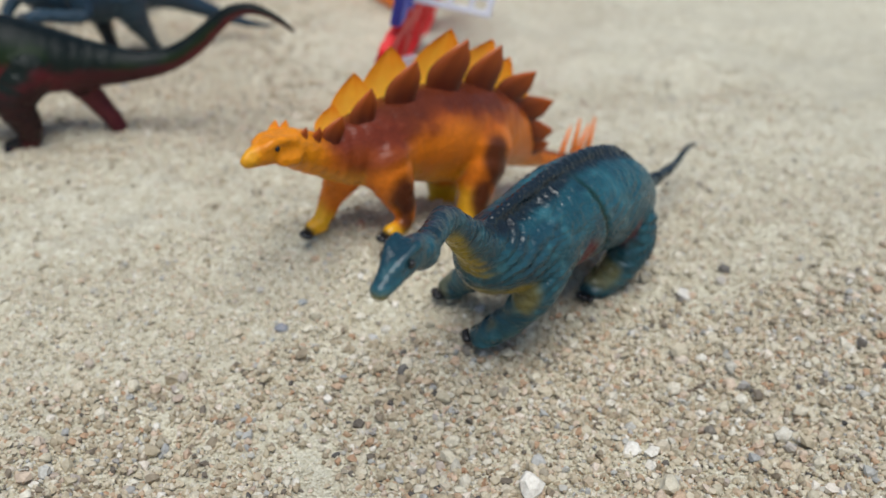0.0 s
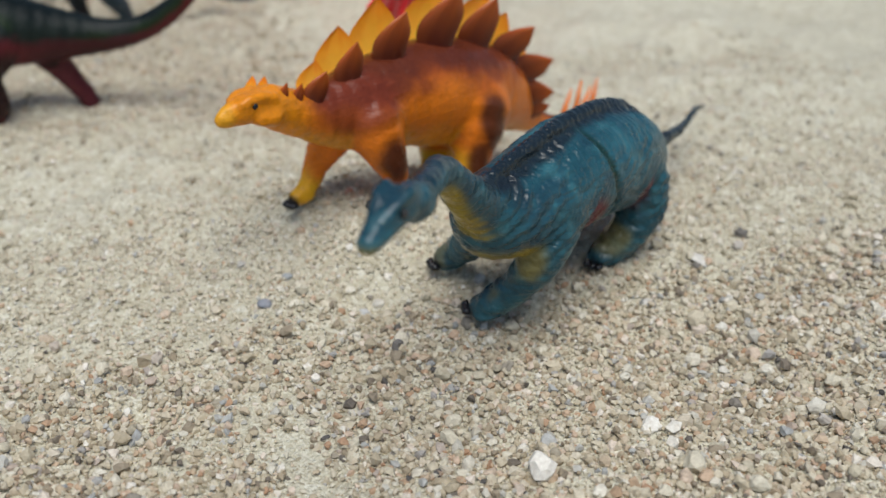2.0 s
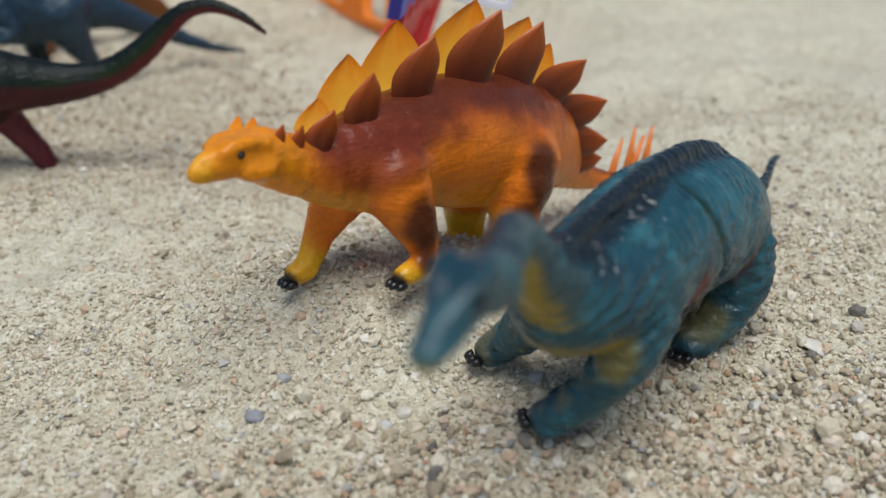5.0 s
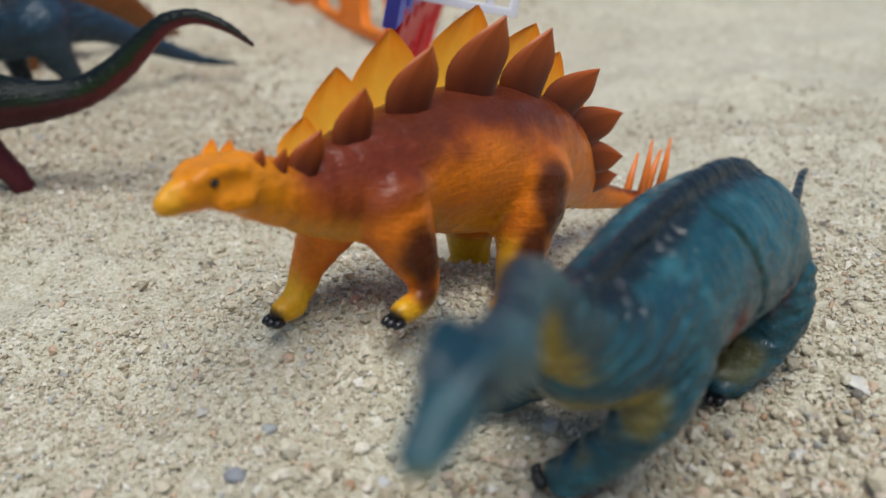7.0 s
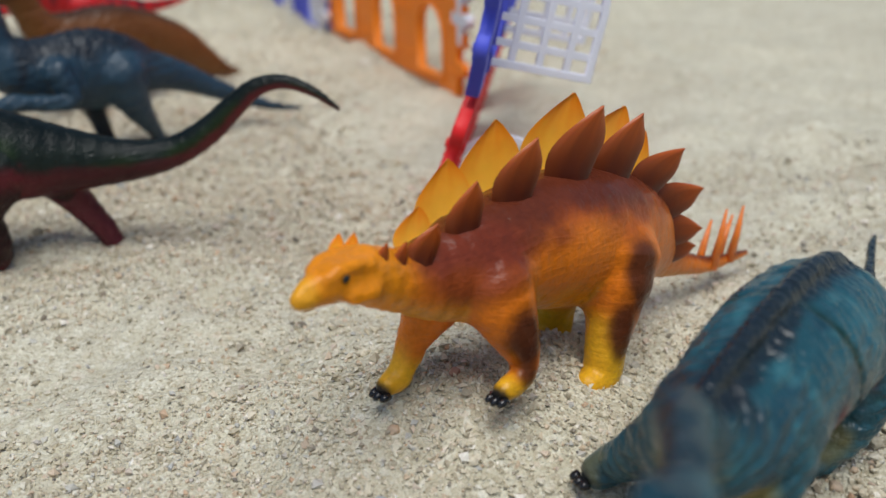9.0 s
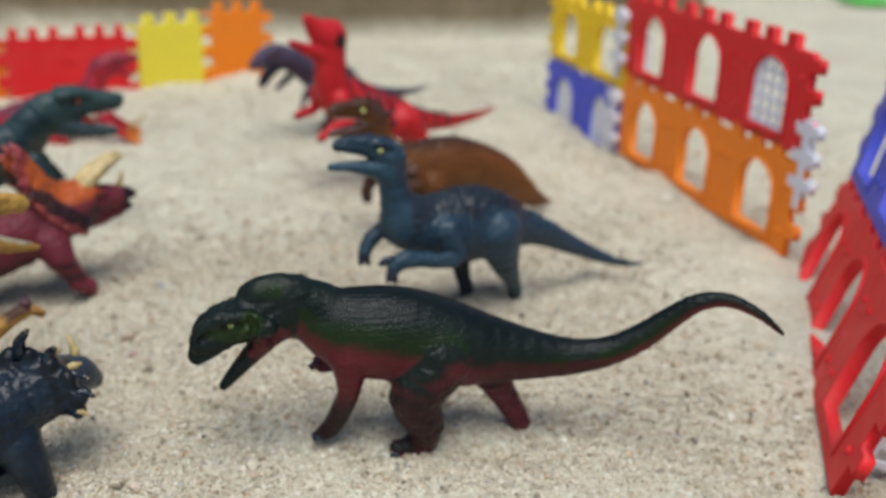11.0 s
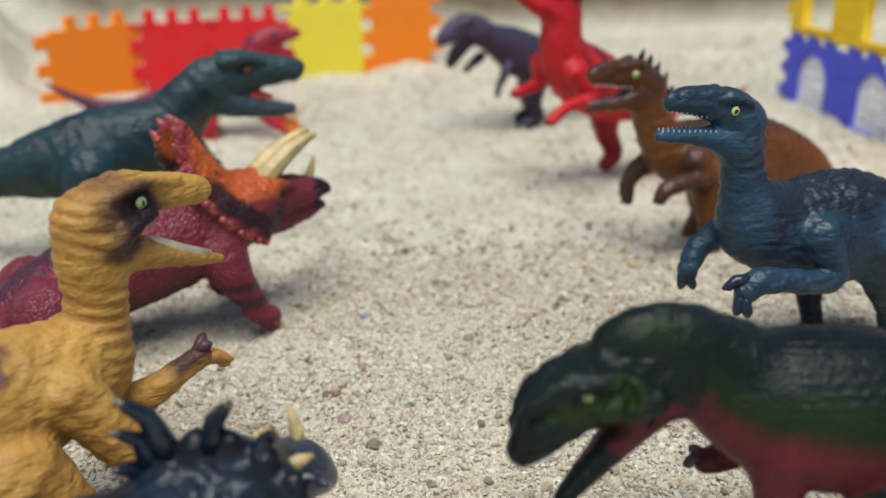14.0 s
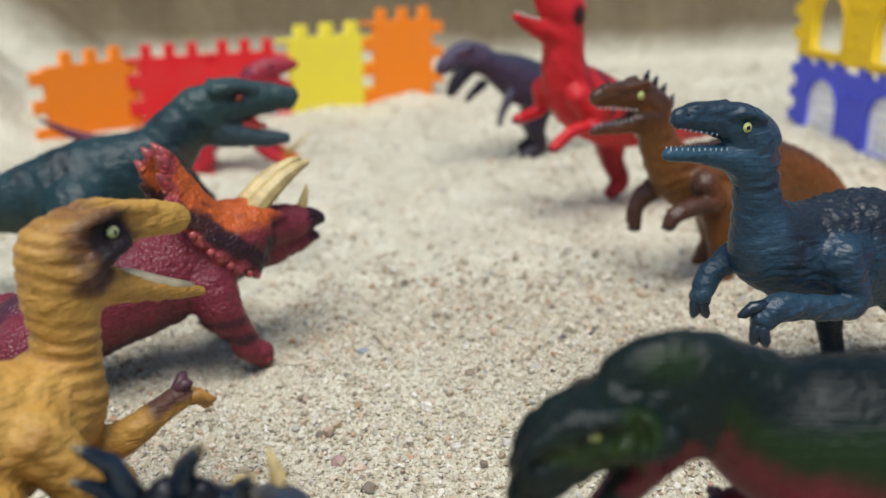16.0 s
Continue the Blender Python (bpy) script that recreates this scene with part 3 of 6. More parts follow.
def fingers(parent, root, tips, r, mat, label, name="finger"):
    """Bent fingers from the root of a paw to their tips."""
    for tip in tips:
        a, b = Vector(root), Vector(tip)
        mid = a.lerp(b, 0.5) + Vector((0.6, 0, 0.9))
        part(name, tube([mm(*a, r), mm(*mid, r * 0.95), mm(*a.lerp(b, 0.82), r * 0.75), mm(*b, r * 0.25)], 7), mat, parent, label)


def toy_stegosaurus(m):
    t = thing("toy_stegosaurus", m, "orange and brown plastic stegosaurus with pointed back plates, on sand", "toy dinosaur", "toy dinosaurs")
    f = Figure()
    f.chain("head", [(61.6, 2.4, 46.2, 1.9), (58.5, 2.4, 47.0, 2.9), (54, 2.2, 47.6, 3.9), (47, 1.4, 46.6, 4.4), (38, 0.4, 42.8, 5.0)], 0.85)
    for g in (1, -1):
        f.chain("head", [(57, 2.2 + g * 2.4, 49.6, 1.1), (53, 2.0 + g * 3.0, 50.6, 1.2), (48, 1.6 + g * 3.2, 50.0, 1.1)], 1, 1.2)
        f.chain("head", [(52, 2 + g * 3.2, 45.0, 1.5), (48, 1.6 + g * 3.6, 44.6, 1.8)], 1, 1.5)
        f.cut([(62.5, 2.4 + g * 1.8, 45.2, 0.35), (56, 2.3 + g * 3.6, 45.3, 0.35), (51, 2.2 + g * 4.6, 44.6, 0.35)], k=0.5)
        f.cut([(55.4, 2.2 + g * 4.3, 49.0, 0.6), (52.6, 2.0 + g * 4.7, 48.8, 0.6)], k=0.6)
        f.cut([(61.4, 2.4 + g * 1.4, 47.9, 0.4), (61, 2.4 + g * 1.5, 47.9, 0.4)], k=0.3)
    f.chain("body", [(46, 1.2, 46.2, 4.4), (37, 0.2, 42.2, 5.2), (27, 0, 40, 8.6), (13, 0, 39.6, 12.4), (-2.6, 0, 39.4, 14.6), (-12, 0, 38, 15.6), (-21, 0, 36.6, 16), (-33, 0, 34.4, 14.8), (-43, 0, 31.4, 12.2), (-51, 0, 26.6, 8.6), (-60, 0, 20.6, 5.0), (-70, 0, 16.4, 3.3), (-84, 1, 12.6, 2.3), (-104, 2, 11, 1)], 0.82, 4)
    f.chain("leg", [(18, -6, 32, 6.8), (21.6, -9, 23, 3.9), (24.6, -9.4, 17.0, 2.8), (26.6, -9.5, 14.2, 2.7), (29.6, -9.5, 13.4, 2.3)])
    f.chain("leg", [(15, 6, 36, 8.4), (13.6, 10, 28, 5.4), (12.0, 12, 22.2, 3.4), (12.8, 12.8, 18.4, 2.6), (16.0, 13, 17.2, 2.5), (19.0, 13, 16.8, 2.2)])
    f.chain("leg", [(-26, 7, 31, 11), (-22, 10.5, 21, 6.2), (-20, 11, 12, 4.8), (-19, 11, 6, 4.4), (-14, 11, 5, 3.4)])
    f.chain("leg", [(-27, -8, 25, 9), (-30, -11.5, 14, 5.6), (-31, -12, 6, 4.6), (-27, -12, 5, 3.6)])

    def paint(p, rel, near, nrm):
        x, y, z = p.T
        c = flat(len(p), (0.76, 0.19, 0.012))
        c = blend(c, (0.80, 0.34, 0.02), 0.85 * (1 - near["leg"]) * smooth(-0.25, -0.9, rel + 0.2 * lumps(p, 5)))
        w = np.where(near["leg"] > 0.5, (z - 37) / 16, rel) + 0.20 * lumps(p, 5, 1) + 0.08 * lumps(p, 1.5, 3)
        c = blend(c, (0.26, 0.042, 0.012), 0.85 * smooth(0.08, 0.62, w) * smooth(40, 28, x))
        c = blend(c, (0.085, 0.020, 0.012), 0.8 * smooth(0.40, 0.80, w + 0.22 * smooth(-10, 22, x)) * smooth(40, 26, x))
        c = blend(c, (0.20, 0.034, 0.014), 0.85 * blaze(p + 1.5 * lumps(p, 4, 8)[:, None], (21, 8, 43), (18, 14, 10)))
        c = blend(c, (0.86, 0.28, 0.010), smooth(33, 43, x))
        c = blend(c, (0.80, 0.45, 0.02), smooth(17.5, 12.5, z - 3 * (x > 5)) * near["leg"])
        c = blend(c, (0.82, 0.42, 0.02), near["leg"] * smooth(1, 5, x - np.where(x < -5, -20, np.where(y < 0, 23, 14))) * smooth(25, 19, z))
        c = blend(c, (0.85, 0.38, 0.02), smooth(58, 61, x))
        for q in ((32.0, -9.5, 12.6), (21.4, 13, 16.2), (-10.2, 11, 4.4), (-23, -12, 4)):
            c = blend(c, (0.012, 0.010, 0.010), blaze(p, q, (2.6, 5, 3)))
        for q, s in (((15.0, 19, 28), (7.5, 12, 9)), ((13.5, 18, 21), (4.5, 8, 7)), ((-24, 20, 31), (7, 12, 14)), ((-19, 18, 18), (5, 8, 10)), ((19, -14, 24), (4, 6, 6))):
            c = blend(c, (0.085, 0.024, 0.012), 0.95 * blaze(p + 1.2 * lumps(p, 2.2, 8)[:, None], q, s))
        return c

    def relief(p, rel, near):
        up = smooth(0.0, 0.5, rel) * smooth(38, 28, p[:, 0])
        knob = np.maximum(lumps(p, 0.9, 2) - 0.1, 0)
        folds = np.sin(1.5 * p[:, 0] + 3 * lumps(p, 6, 3)) * smooth(-0.2, 0.5, lumps(p, 5, 6))
        return 0.16 * up * knob + 0.08 * lumps(p, 2.2, 4) + 0.10 * folds * (1 - up)

    f.skin("body", M_GLOSS, t, paint, 0.6, relief)
    for x, y, z in ((29.4, -9.5, 12.6), (18.8, 13, 16.2), (-13, 11, 4.4), (-26, -12, 4)):
        claws(t, [(x + 1.6, y, z - 0.4)], M_BLACK, 1.0, 2.3, label="black toenail", spread=1.6)
    for s in (1, -1):
        eye(t, *mm(54, 2.1 + s * 3.55, 48.9), 0.0008, M_BLACK, s, "black eye")
    near_row = [(44, 49.0, 42.8, 52.2), (39.4, 47.6, 38, 51.2), (33.6, 47.4, 30.4, 52.6), (21, 50.4, 19.4, 58.6), (6.5, 53.2, 2.4, 64.2), (-11.5, 53.6, -18.3, 67.6), (-28.4, 50.4, -34.6, 63.4), (-40.5, 45.4, -50.8, 52.2), (-48, 38.5, -59.5, 41.4), (-51, 32, -61, 31.6), (-54, 26, -61, 25.2)]
    far_row = [(48.5, 50.0, 47.6, 53.2), (45, 49.4, 44, 52.4), (29, 46.6, 27.4, 53.6), (19, 47.5, 19, 61.4), (5, 49.5, 4.8, 67), (-13.5, 51, -19.4, 69.4), (-30.5, 49, -38.5, 63.6), (-40, 44, -48, 56), (-50, 37, -58, 45), (-55, 30, -63, 35)]
    for rows_, side, root, tip, lab in ((near_row, 3.4, (0.085, 0.014, 0.006), (0.42, 0.085, 0.008), "brown-orange back plate"), (far_row, -3.4, (1.0, 0.62, 0.07), (0.90, 0.27, 0.008), "bright orange-yellow back plate")):
        for bx, bz, tx, tz in rows_:
            h = math.hypot(tx - bx, tz - bz) * 0.95 + 3.0
            w = 0.6 * h if h < 8 else (0.4 + 0.92 * h if side > 0 else 0.4 + 0.90 * h)
            tilt = math.degrees(math.atan2(bx - tx - (0.40 if side > 0 else 0.26) * w, tz - bz + 3.0))
            m2 = pose(*mm(bx, side, bz - 3.0), -8 if side > 0 else 10, -tilt, -22 if side < 0 else -20)
            back_plate(t, m2, w * 0.001, h * 0.001, 0.0017, root, tip, lab, 0.60 if side > 0 else 0.42, -0.5 if side > 0 else 1.0)
    for x, y, tx, tz in ((-84, 2.4, -85.4, 29), (-93, 2.6, -94.4, 28), (-82, -1, -88, 24), (-92, -0.6, -99, 23)):
        part("tail_spike", tube([mm(x, y, 11.5, 1.4), mm((x + tx) / 2, y * 1.4, (12 + tz) / 2, 1.0), mm(tx, y * 1.6, tz, 0.35)], 8), M_SPIKE_OR, t, "orange tail spike")
    return t


def toy_brachiosaurus(m):
    t = thing("toy_brachiosaurus", m, "teal plastic long-necked dinosaur, yellow throat, black back ridge, on sand", "toy dinosaur", "toy dinosaurs")
    f = Figure()
    f.chain("head", [(106, 22.0, 62.0, 3.0), (112, 23.2, 64.0, 3.4), (117, 24.2, 63.2, 2.9), (122.4, 25.0, 61.0, 2.1)], 1, 1.5)
    for g in (1, -1):
        f.chain("head", [(119, 24.4 + g * 1.4, 64.8, 0.7), (115.5, 23.8 + g * 2.6, 66.8, 0.9), (112, 23.2 + g * 2.8, 67.2, 0.9)], 1, 1.2)
        f.cut([(116.6, 24.0 + g * 3.5, 64.6, 0.8), (114.8, 23.7 + g * 3.9, 64.8, 0.8)], k=0.6)
        f.cut([(124.3, 25.2 + g * 1.7, 59.8, 0.3), (119, 24.4 + g * 2.9, 60.6, 0.3), (114, 23.4 + g * 3.7, 61.0, 0.3)], k=0.4)
    f.cut([(122.4, 25.0, 63.6, 0.35), (118, 24.2, 66.4, 0.4), (113, 23.3, 67.8, 0.4)], k=0.4)
    f.chain("neck", [(45, 3, 33.5, 10.5), (55, 4, 38, 7.0), (64, 5.4, 44, 4.9), (73, 8.0, 50.6, 3.9), (81, 11.0, 56.4, 3.4), (89, 14.4, 60.2, 3.0), (97, 18.2, 61.6, 2.8), (106, 22.0, 62.2, 2.8)], 1, 3)
    f.chain("body", [(50, 3, 33, 9.5), (42, 4, 33.6, 11.2), (30, 4, 34, 13.2), (15, 4, 34.2, 14.6), (0, 4, 33, 15), (-11, 4, 30.6, 14.2), (-20, 4, 28.6, 11.4), (-28, 4, 28, 7), (-36, 4, 27, 3.4), (-52, 2, 24, 2.0), (-78, -3, 19.6, 1.4), (-100, -8, 18.6, 1.0), (-116, -11, 15.4, 0.6)], 1.0, 4)
    f.chain("ridge", [(58.6, 4.4, 44.4, 0.9), (49, 4.4, 46.2, 1.6), (37, 4.4, 48.0, 1.8), (22, 4.4, 49.6, 1.8), (8, 4.4, 49.6, 1.9), (-4, 4.4, 47.8, 1.9), (-13, 4.4, 44.6, 1.8), (-23, 4.2, 38.6, 1.4), (-30, 4, 33.4, 0.9)], 1, 2.2)
    f.chain("leg", [(33, 9, 30, 9.0), (38, 10.5, 21, 6.0), (39.6, 6.5, 13.2, 4.6), (41.0, 1.5, 7.4, 4.2), (42.6, -2.6, 4.0, 3.9)], 1, 2.6)
    f.chain("leg", [(32, -6, 25, 8), (29, -16, 14, 5.2), (25.5, -23, 7, 4.2), (27, -26, 4.4, 3.6)])
    f.chain("hind", [(-10, 8, 30, 9.0), (-14, 12, 25, 7.4), (-14, 13, 16.5, 6.6), (-10.5, 11, 9.4, 5.6), (-6.5, 8, 4.8, 4.4), (-3.5, 6.8, 3.6, 3.6)], 1, 0.6)
    f.chain("hind", [(-10, -4, 28, 10), (-12, -11, 14, 6.4), (-8, -12, 5, 4.8), (-3, -12, 3.5, 3.8)], 1, 1.2)
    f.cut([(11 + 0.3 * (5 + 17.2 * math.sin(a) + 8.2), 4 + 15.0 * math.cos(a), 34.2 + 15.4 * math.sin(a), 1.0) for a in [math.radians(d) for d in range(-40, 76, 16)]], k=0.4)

    def paint(p, rel, near, nrm):
        x, y, z = p.T
        c = flat(len(p), (0.014, 0.076, 0.100))
        c = blend(c, (0.036, 0.15, 0.185), 0.55 * smooth(0.1, 0.8, lumps(p, 6, 2)))
        c = blend(c, (0.010, 0.042, 0.065), 0.6 * smooth(0.0, 0.6, lumps(p, 5, 9)))
        c = blend(c, (0.05, 0.19, 0.22), 0.5 * smooth(0.25, 0.8, lumps(p, 1.6, 11)))
        yel = (0.36, 0.25, 0.010)
        c = blend(c, yel, 0.95 * near["neck"] * smooth(-0.42, -0.80, rel + 0.15 * lumps(p, 4)) * smooth(92, 78, x))
        c = blend(c, yel, 0.85 * near["body"] * smooth(-0.45, -0.85, rel + 0.15 * lumps(p, 3)) * smooth(30, 46, x))
        c = blend(c, yel, 0.5 * near["leg"] * blaze(p + 2.0 * lumps(p, 2.5, 3)[:, None], (47, 9, 23), (8, 10, 9)))
        c = blend(c, yel, 0.25 * near["leg"] * smooth(0.1, 0.6, lumps(p, 2.5, 6)) * smooth(14, 9, z))
        c = blend(c, yel, 0.4 * near["hind"] * blaze(p + 1.5 * lumps(p, 2.5, 3)[:, None], (-5, 8, 9), (7, 8, 7)))
        c = blend(c, yel, 0.7 * near["head"] * smooth(120.5, 123, x) * smooth(61.6, 59.6, z))
        q = p + 1.2 * lumps(p, 2.5, 12)[:, None]
        c = blend(c, (0.13, 0.014, 0.018), 0.95 * np.maximum(blaze(q, (22, 19, 25), (6, 9, 9.5)), 0.9 * blaze(q, (-6, 17, 22), (3.2, 9, 11))))
        c = blend(c, (0.13, 0.014, 0.018), 0.7 * blaze(q, (3, 16, 19), (16, 9, 3.5)) * near["body"])
        dark = (0.010, 0.016, 0.022)
        top = np.abs(y - 5 - 0.42 * np.clip(x - 62, 0, 60))
        c = blend(c, dark, 0.92 * smooth(5.4, 2.8, top + 1.4 * lumps(p, 2.2)) * smooth(0.35, 0.75, rel) * (near["body"] + near["neck"]) * smooth(-60, -40, x) * smooth(66, 56, x))
        c = blend(c, dark, 0.95 * near["ridge"])
        c = blend(c, dark, 0.75 * near["neck"] * smooth(0.2, 0.75, rel + 0.15 * lumps(p, 2)))
        c = blend(c, dark, 0.35 * near["head"] * smooth(0.5, 0.95, rel))
        c = blend(c, dark, 0.9 * smooth(-38, -50, x))
        for q in ((46.6, -7.2, 2.6), (31, -29, 2.8), (2, 6.8, 2), (2.4, -12, 2)):
            c = blend(c, dark, blaze(p, q, (3.4, 4.4, 3.6)))
        # seam groove: the gap's darkness is put into the paint, in dark green
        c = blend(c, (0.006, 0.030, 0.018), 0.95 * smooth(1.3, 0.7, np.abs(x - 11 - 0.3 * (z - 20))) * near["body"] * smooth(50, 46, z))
        return c

    def relief(p, rel, near):
        x, y, z = p.T
        bead = np.maximum(np.sin(x * 2.6), 0) ** 0.7
        wr = np.sin(1.6 * z + 0.9 * x + 5 * lumps(p, 5)) * smooth(-0.5, 0.3, lumps(p, 5, 7))
        folds = np.sin(2.2 * x + 4 * lumps(p, 6, 5)) * smooth(0.2, 0.6, rel)
        rings = np.sin(1.9 * z - 0.5 * x + 1.5 * lumps(p, 5)) * near["hind"]
        return 0.22 * near["ridge"] * (bead - 0.4) + 0.16 * lumps(p, 1.5, 1) + 0.3 * wr * (1 - near["ridge"]) * (1 - 0.6 * near["head"]) + 0.12 * folds * near["body"] + 0.16 * rings + 0.3 * near["hind"] * np.maximum(lumps(p, 1.2, 4), 0)

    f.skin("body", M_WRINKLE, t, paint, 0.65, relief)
    for foot, turn in (((42, -4.2, 4.0), -0.9), ((27, -26.4, 4), -0.6), ((-2.6, 6.8, 3.2), 0.0), ((-2, -12, 3), 0.0)):
        claws(t, [(foot[0] + 3.2 * math.cos(turn), foot[1] + 3.2 * math.sin(turn), foot[2] - 1.2)], M_BLACK, 1.15, 2.0, turn, "black toenail", spread=1.9)
    eye(t, *mm(115.8, 27.3, 64.7), 0.0009, M_BLACK, 1, "black eye")
    eye(t, *mm(116.2, 20.5, 64.7), 0.0009, M_BLACK, -1, "black eye")
    for s in (1, -1):
        part("nostril", ball(mm(123, 25.1 + s * 1.0, 62.4), 0.0003), M_BLACK, t)
    return t


def toy_green_red_rex(m):
    t = thing("toy_tyrannosaurus", m, "dark green and maroon plastic tyrannosaurus with lowered head, on sand", "toy dinosaur", "toy dinosaurs")
    f = Figure()
    f.chain("head", [(87.4, 10, 48.4, 3.0), (84.5, 8.6, 51.8, 4.7), (79.6, 6.6, 55.4, 6.0), (72, 4, 57.6, 7.2), (62, 2, 58.5, 7.8)], 0.8, 2)
    f.chain("head", [(88, 11.4, 52.6, 1.9), (85.2, 10.8, 57.6, 2.1), (79.6, 10, 60.4, 2.2), (72, 7.5, 60, 2.6)], 1, 1.4)
    f.chain("head", [(88, 7.4, 52.6, 1.9), (85.2, 5, 57.6, 2.1), (79.6, 3, 60.4, 2.2), (72, 0.5, 60, 2.6)], 1, 1.4)
    f.chain("crest", [(72, 3.4, 64.6, 4.0), (67, 3, 65.0, 5.6), (60, 2, 64.0, 6.2), (52, 1, 60.0, 6.4)], 0.8, 2.6)
    f.chain("brow", [(82, 11.4, 57.2, 1.0), (78.4, 11.6, 60.4, 1.3), (73.4, 11, 61.2, 1.6), (69, 10.2, 59.8, 1.5)], 1, 1.0)
    f.chain("brow", [(82, 2, 57.2, 1.0), (78.4, 0, 60.4, 1.3), (73.4, -1.8, 61.2, 1.6)], 1, 1.0)
    f.chain("cheek", [(75.5, 10.4, 55.6, 1.8), (71, 10.4, 57, 2.6), (67, 9.6, 57, 2.8)], 1, 1.2)
    f.chain("jowl", [(71, 8.6, 56, 1.8), (68.6, 8.8, 52, 2.0), (70, 7.6, 48.6, 1.8), (72.5, 7, 46.6, 1.4)], 1, 2.0)
    f.chain("jaw", [(80.8, 7.4, 36.6, 1.5), (76.4, 6, 41.4, 2.3), (70.6, 4.4, 47.6, 3.3), (64, 2, 54.5, 5)], 1.25, 0.8)
    f.chain("body", [(62, 1, 59.3, 7.8), (54, 0, 56.4, 8.8), (46, 0, 52.2, 11.8), (37, 0, 49.8, 14.6), (26, 0, 48.4, 15.0), (12, 0, 44.6, 14), (-6, 0, 41.4, 10.0), (-24, 1, 39.4, 6.6), (-38, 3, 41.4, 5.0), (-49, 5, 47.4, 4.4), (-57.5, 7, 55.0, 3.7), (-65, 9.5, 61.2, 2.9), (-73.5, 12.5, 62.8, 2.2), (-82, 16.5, 59.6, 1.5), (-88.6, 19.5, 54.4, 0.7)], 0.85, 4)
    f.chain("leg", [(16, 4, 42, 11.4), (22.5, 8, 31, 8.2), (19, 8, 20, 5.4), (19.5, 6, 14.5, 4.6), (22.4, 5.6, 11.5, 4.0), (27, 5.6, 10.5, 3.2)])
    f.chain("leg", [(2, -4, 40, 8.6), (-6, -6, 26, 5.0), (-13.5, -8, 13, 3.7), (-15.5, -8.5, 4.5, 3.4), (-10.5, -8.5, 2.4, 3)])
    f.chain("arm", [(43, 6, 44, 6), (43, 6, 33, 3.6), (45, 3, 25, 3.4), (48, 0, 17, 3.2), (51, 0, 14, 2.6)])
    f.chain("arm", [(42, -8, 40, 5), (47, -9, 35, 3.0), (51, -9, 33.5, 2.4)])
    f.cut([(89.6, 12, 47.8, 0.45), (84, 12.6, 50.4, 0.45), (78.5, 11.6, 51.8, 0.45)], k=0.6)
    f.cut([(79, 12.4, 58.3, 1.3), (76, 12.4, 58.0, 1.4)], k=0.8)
    f.cut([(86.2, 12.4, 54.4, 0.9), (82.6, 12.6, 55.8, 0.8)], k=1.0)
    f.cut([(71.8, 12, 61.0, 0.8), (70.5, 12, 58.2, 0.8), (71.5, 12.2, 55.5, 0.7)], k=0.8)
    f.cut([(89.4, 11.6, 51.4, 0.6), (89.0, 11.8, 52, 0.5)], k=0.4)

    def paint(p, rel, near, nrm):
        x, y, z = p.T
        green, red, dark = (0.012, 0.030, 0.005), (0.135, 0.015, 0.022), (0.004, 0.008, 0.008)
        c = flat(len(p), (0.008, 0.015, 0.012))
        w = rel + 0.14 * lumps(p, 7) + 0.08 * lumps(p * np.array([0.5, 0.5, 2.0]), 1.2, 5)
        c = blend(c, green, 0.75 * near["body"] * smooth(0.62, 0.25, w) * smooth(-0.3, 0.3, lumps(p, 9, 3) + 0.2))
        c = blend(c, red, 0.95 * near["body"] * smooth(0.08, -0.34, w) * smooth(66, 56, x))
        c = blend(c, dark, 0.8 * near["body"] * smooth(0.45, 0.75, w))
        c = blend(c, (0.040, 0.010, 0.012), 0.75 * near["body"] * smooth(14, -8, x) * smooth(0.1, -0.3, w) * smooth(-50, -30, x))
        c = blend(c, green, 0.7 * near["crest"] * blaze(p, (66, 9, 68), (7, 6, 4)))
        c = blend(c, red, 0.9 * near["leg"] * smooth(0.3, -0.2, rel + 0.2 * lumps(p, 3)))
        c = blend(c, (0.022, 0.010, 0.010), 0.85 * near["leg"] * (y > 0) * smooth(40, 33, z + 3 * lumps(p, 4)) * smooth(10, 16, z))
        c = blend(c, (0.14, 0.030, 0.038), 0.9 * near["leg"] * (y < 0))
        c = blend(c, red, 0.9 * near["arm"])
        c = blend(c, dark, 0.85 * near["arm"] * smooth(36, 24, z))
        c = blend(c, red, 0.8 * near["jaw"] * smooth(73, 69, x))
        c = blend(c, red, 0.7 * near["jowl"])
        c = blend(c, dark, 0.85 * near["jaw"] * smooth(72, 76, x))
        for q, s in (((81, 11, 56), (5, 5, 3)), ((71.5, 12, 59), (4.5, 5, 4.5)), ((76, 12, 57), (4, 4, 2.4)), ((74, 11, 53.4), (5, 5, 2))):
            c = blend(c, (0.024, 0.046, 0.008), 0.75 * blaze(p + 0.8 * lumps(p, 1.5, 6)[:, None], q, s))
        c = blend(c, dark, 0.6 * near["head"] * smooth(84, 88, x))
        c = blend(c, dark, 0.6 * smooth(-30, -60, x) * smooth(-0.2, 0.5, rel))
        return c

    def relief(p, rel, near):
        w = np.sin(p[:, 2] * 3.6 + 2.0 * lumps(p, 8) + 0.25 * p[:, 0]) * smooth(-0.5, 0.4, lumps(p, 3, 5))
        return 0.07 * w * near["body"] * smooth(-0.6, 0.0, rel) + 0.3 * near["leg"] * lumps(p, 0.9) + 0.32 * lumps(p, 1.3, 1) * (near["head"] + near["brow"] + near["cheek"]) + 0.28 * lumps(p, 1.6, 4) * near["crest"]

    f.skin("body", M_SCALY, t, paint, 0.6, relief)
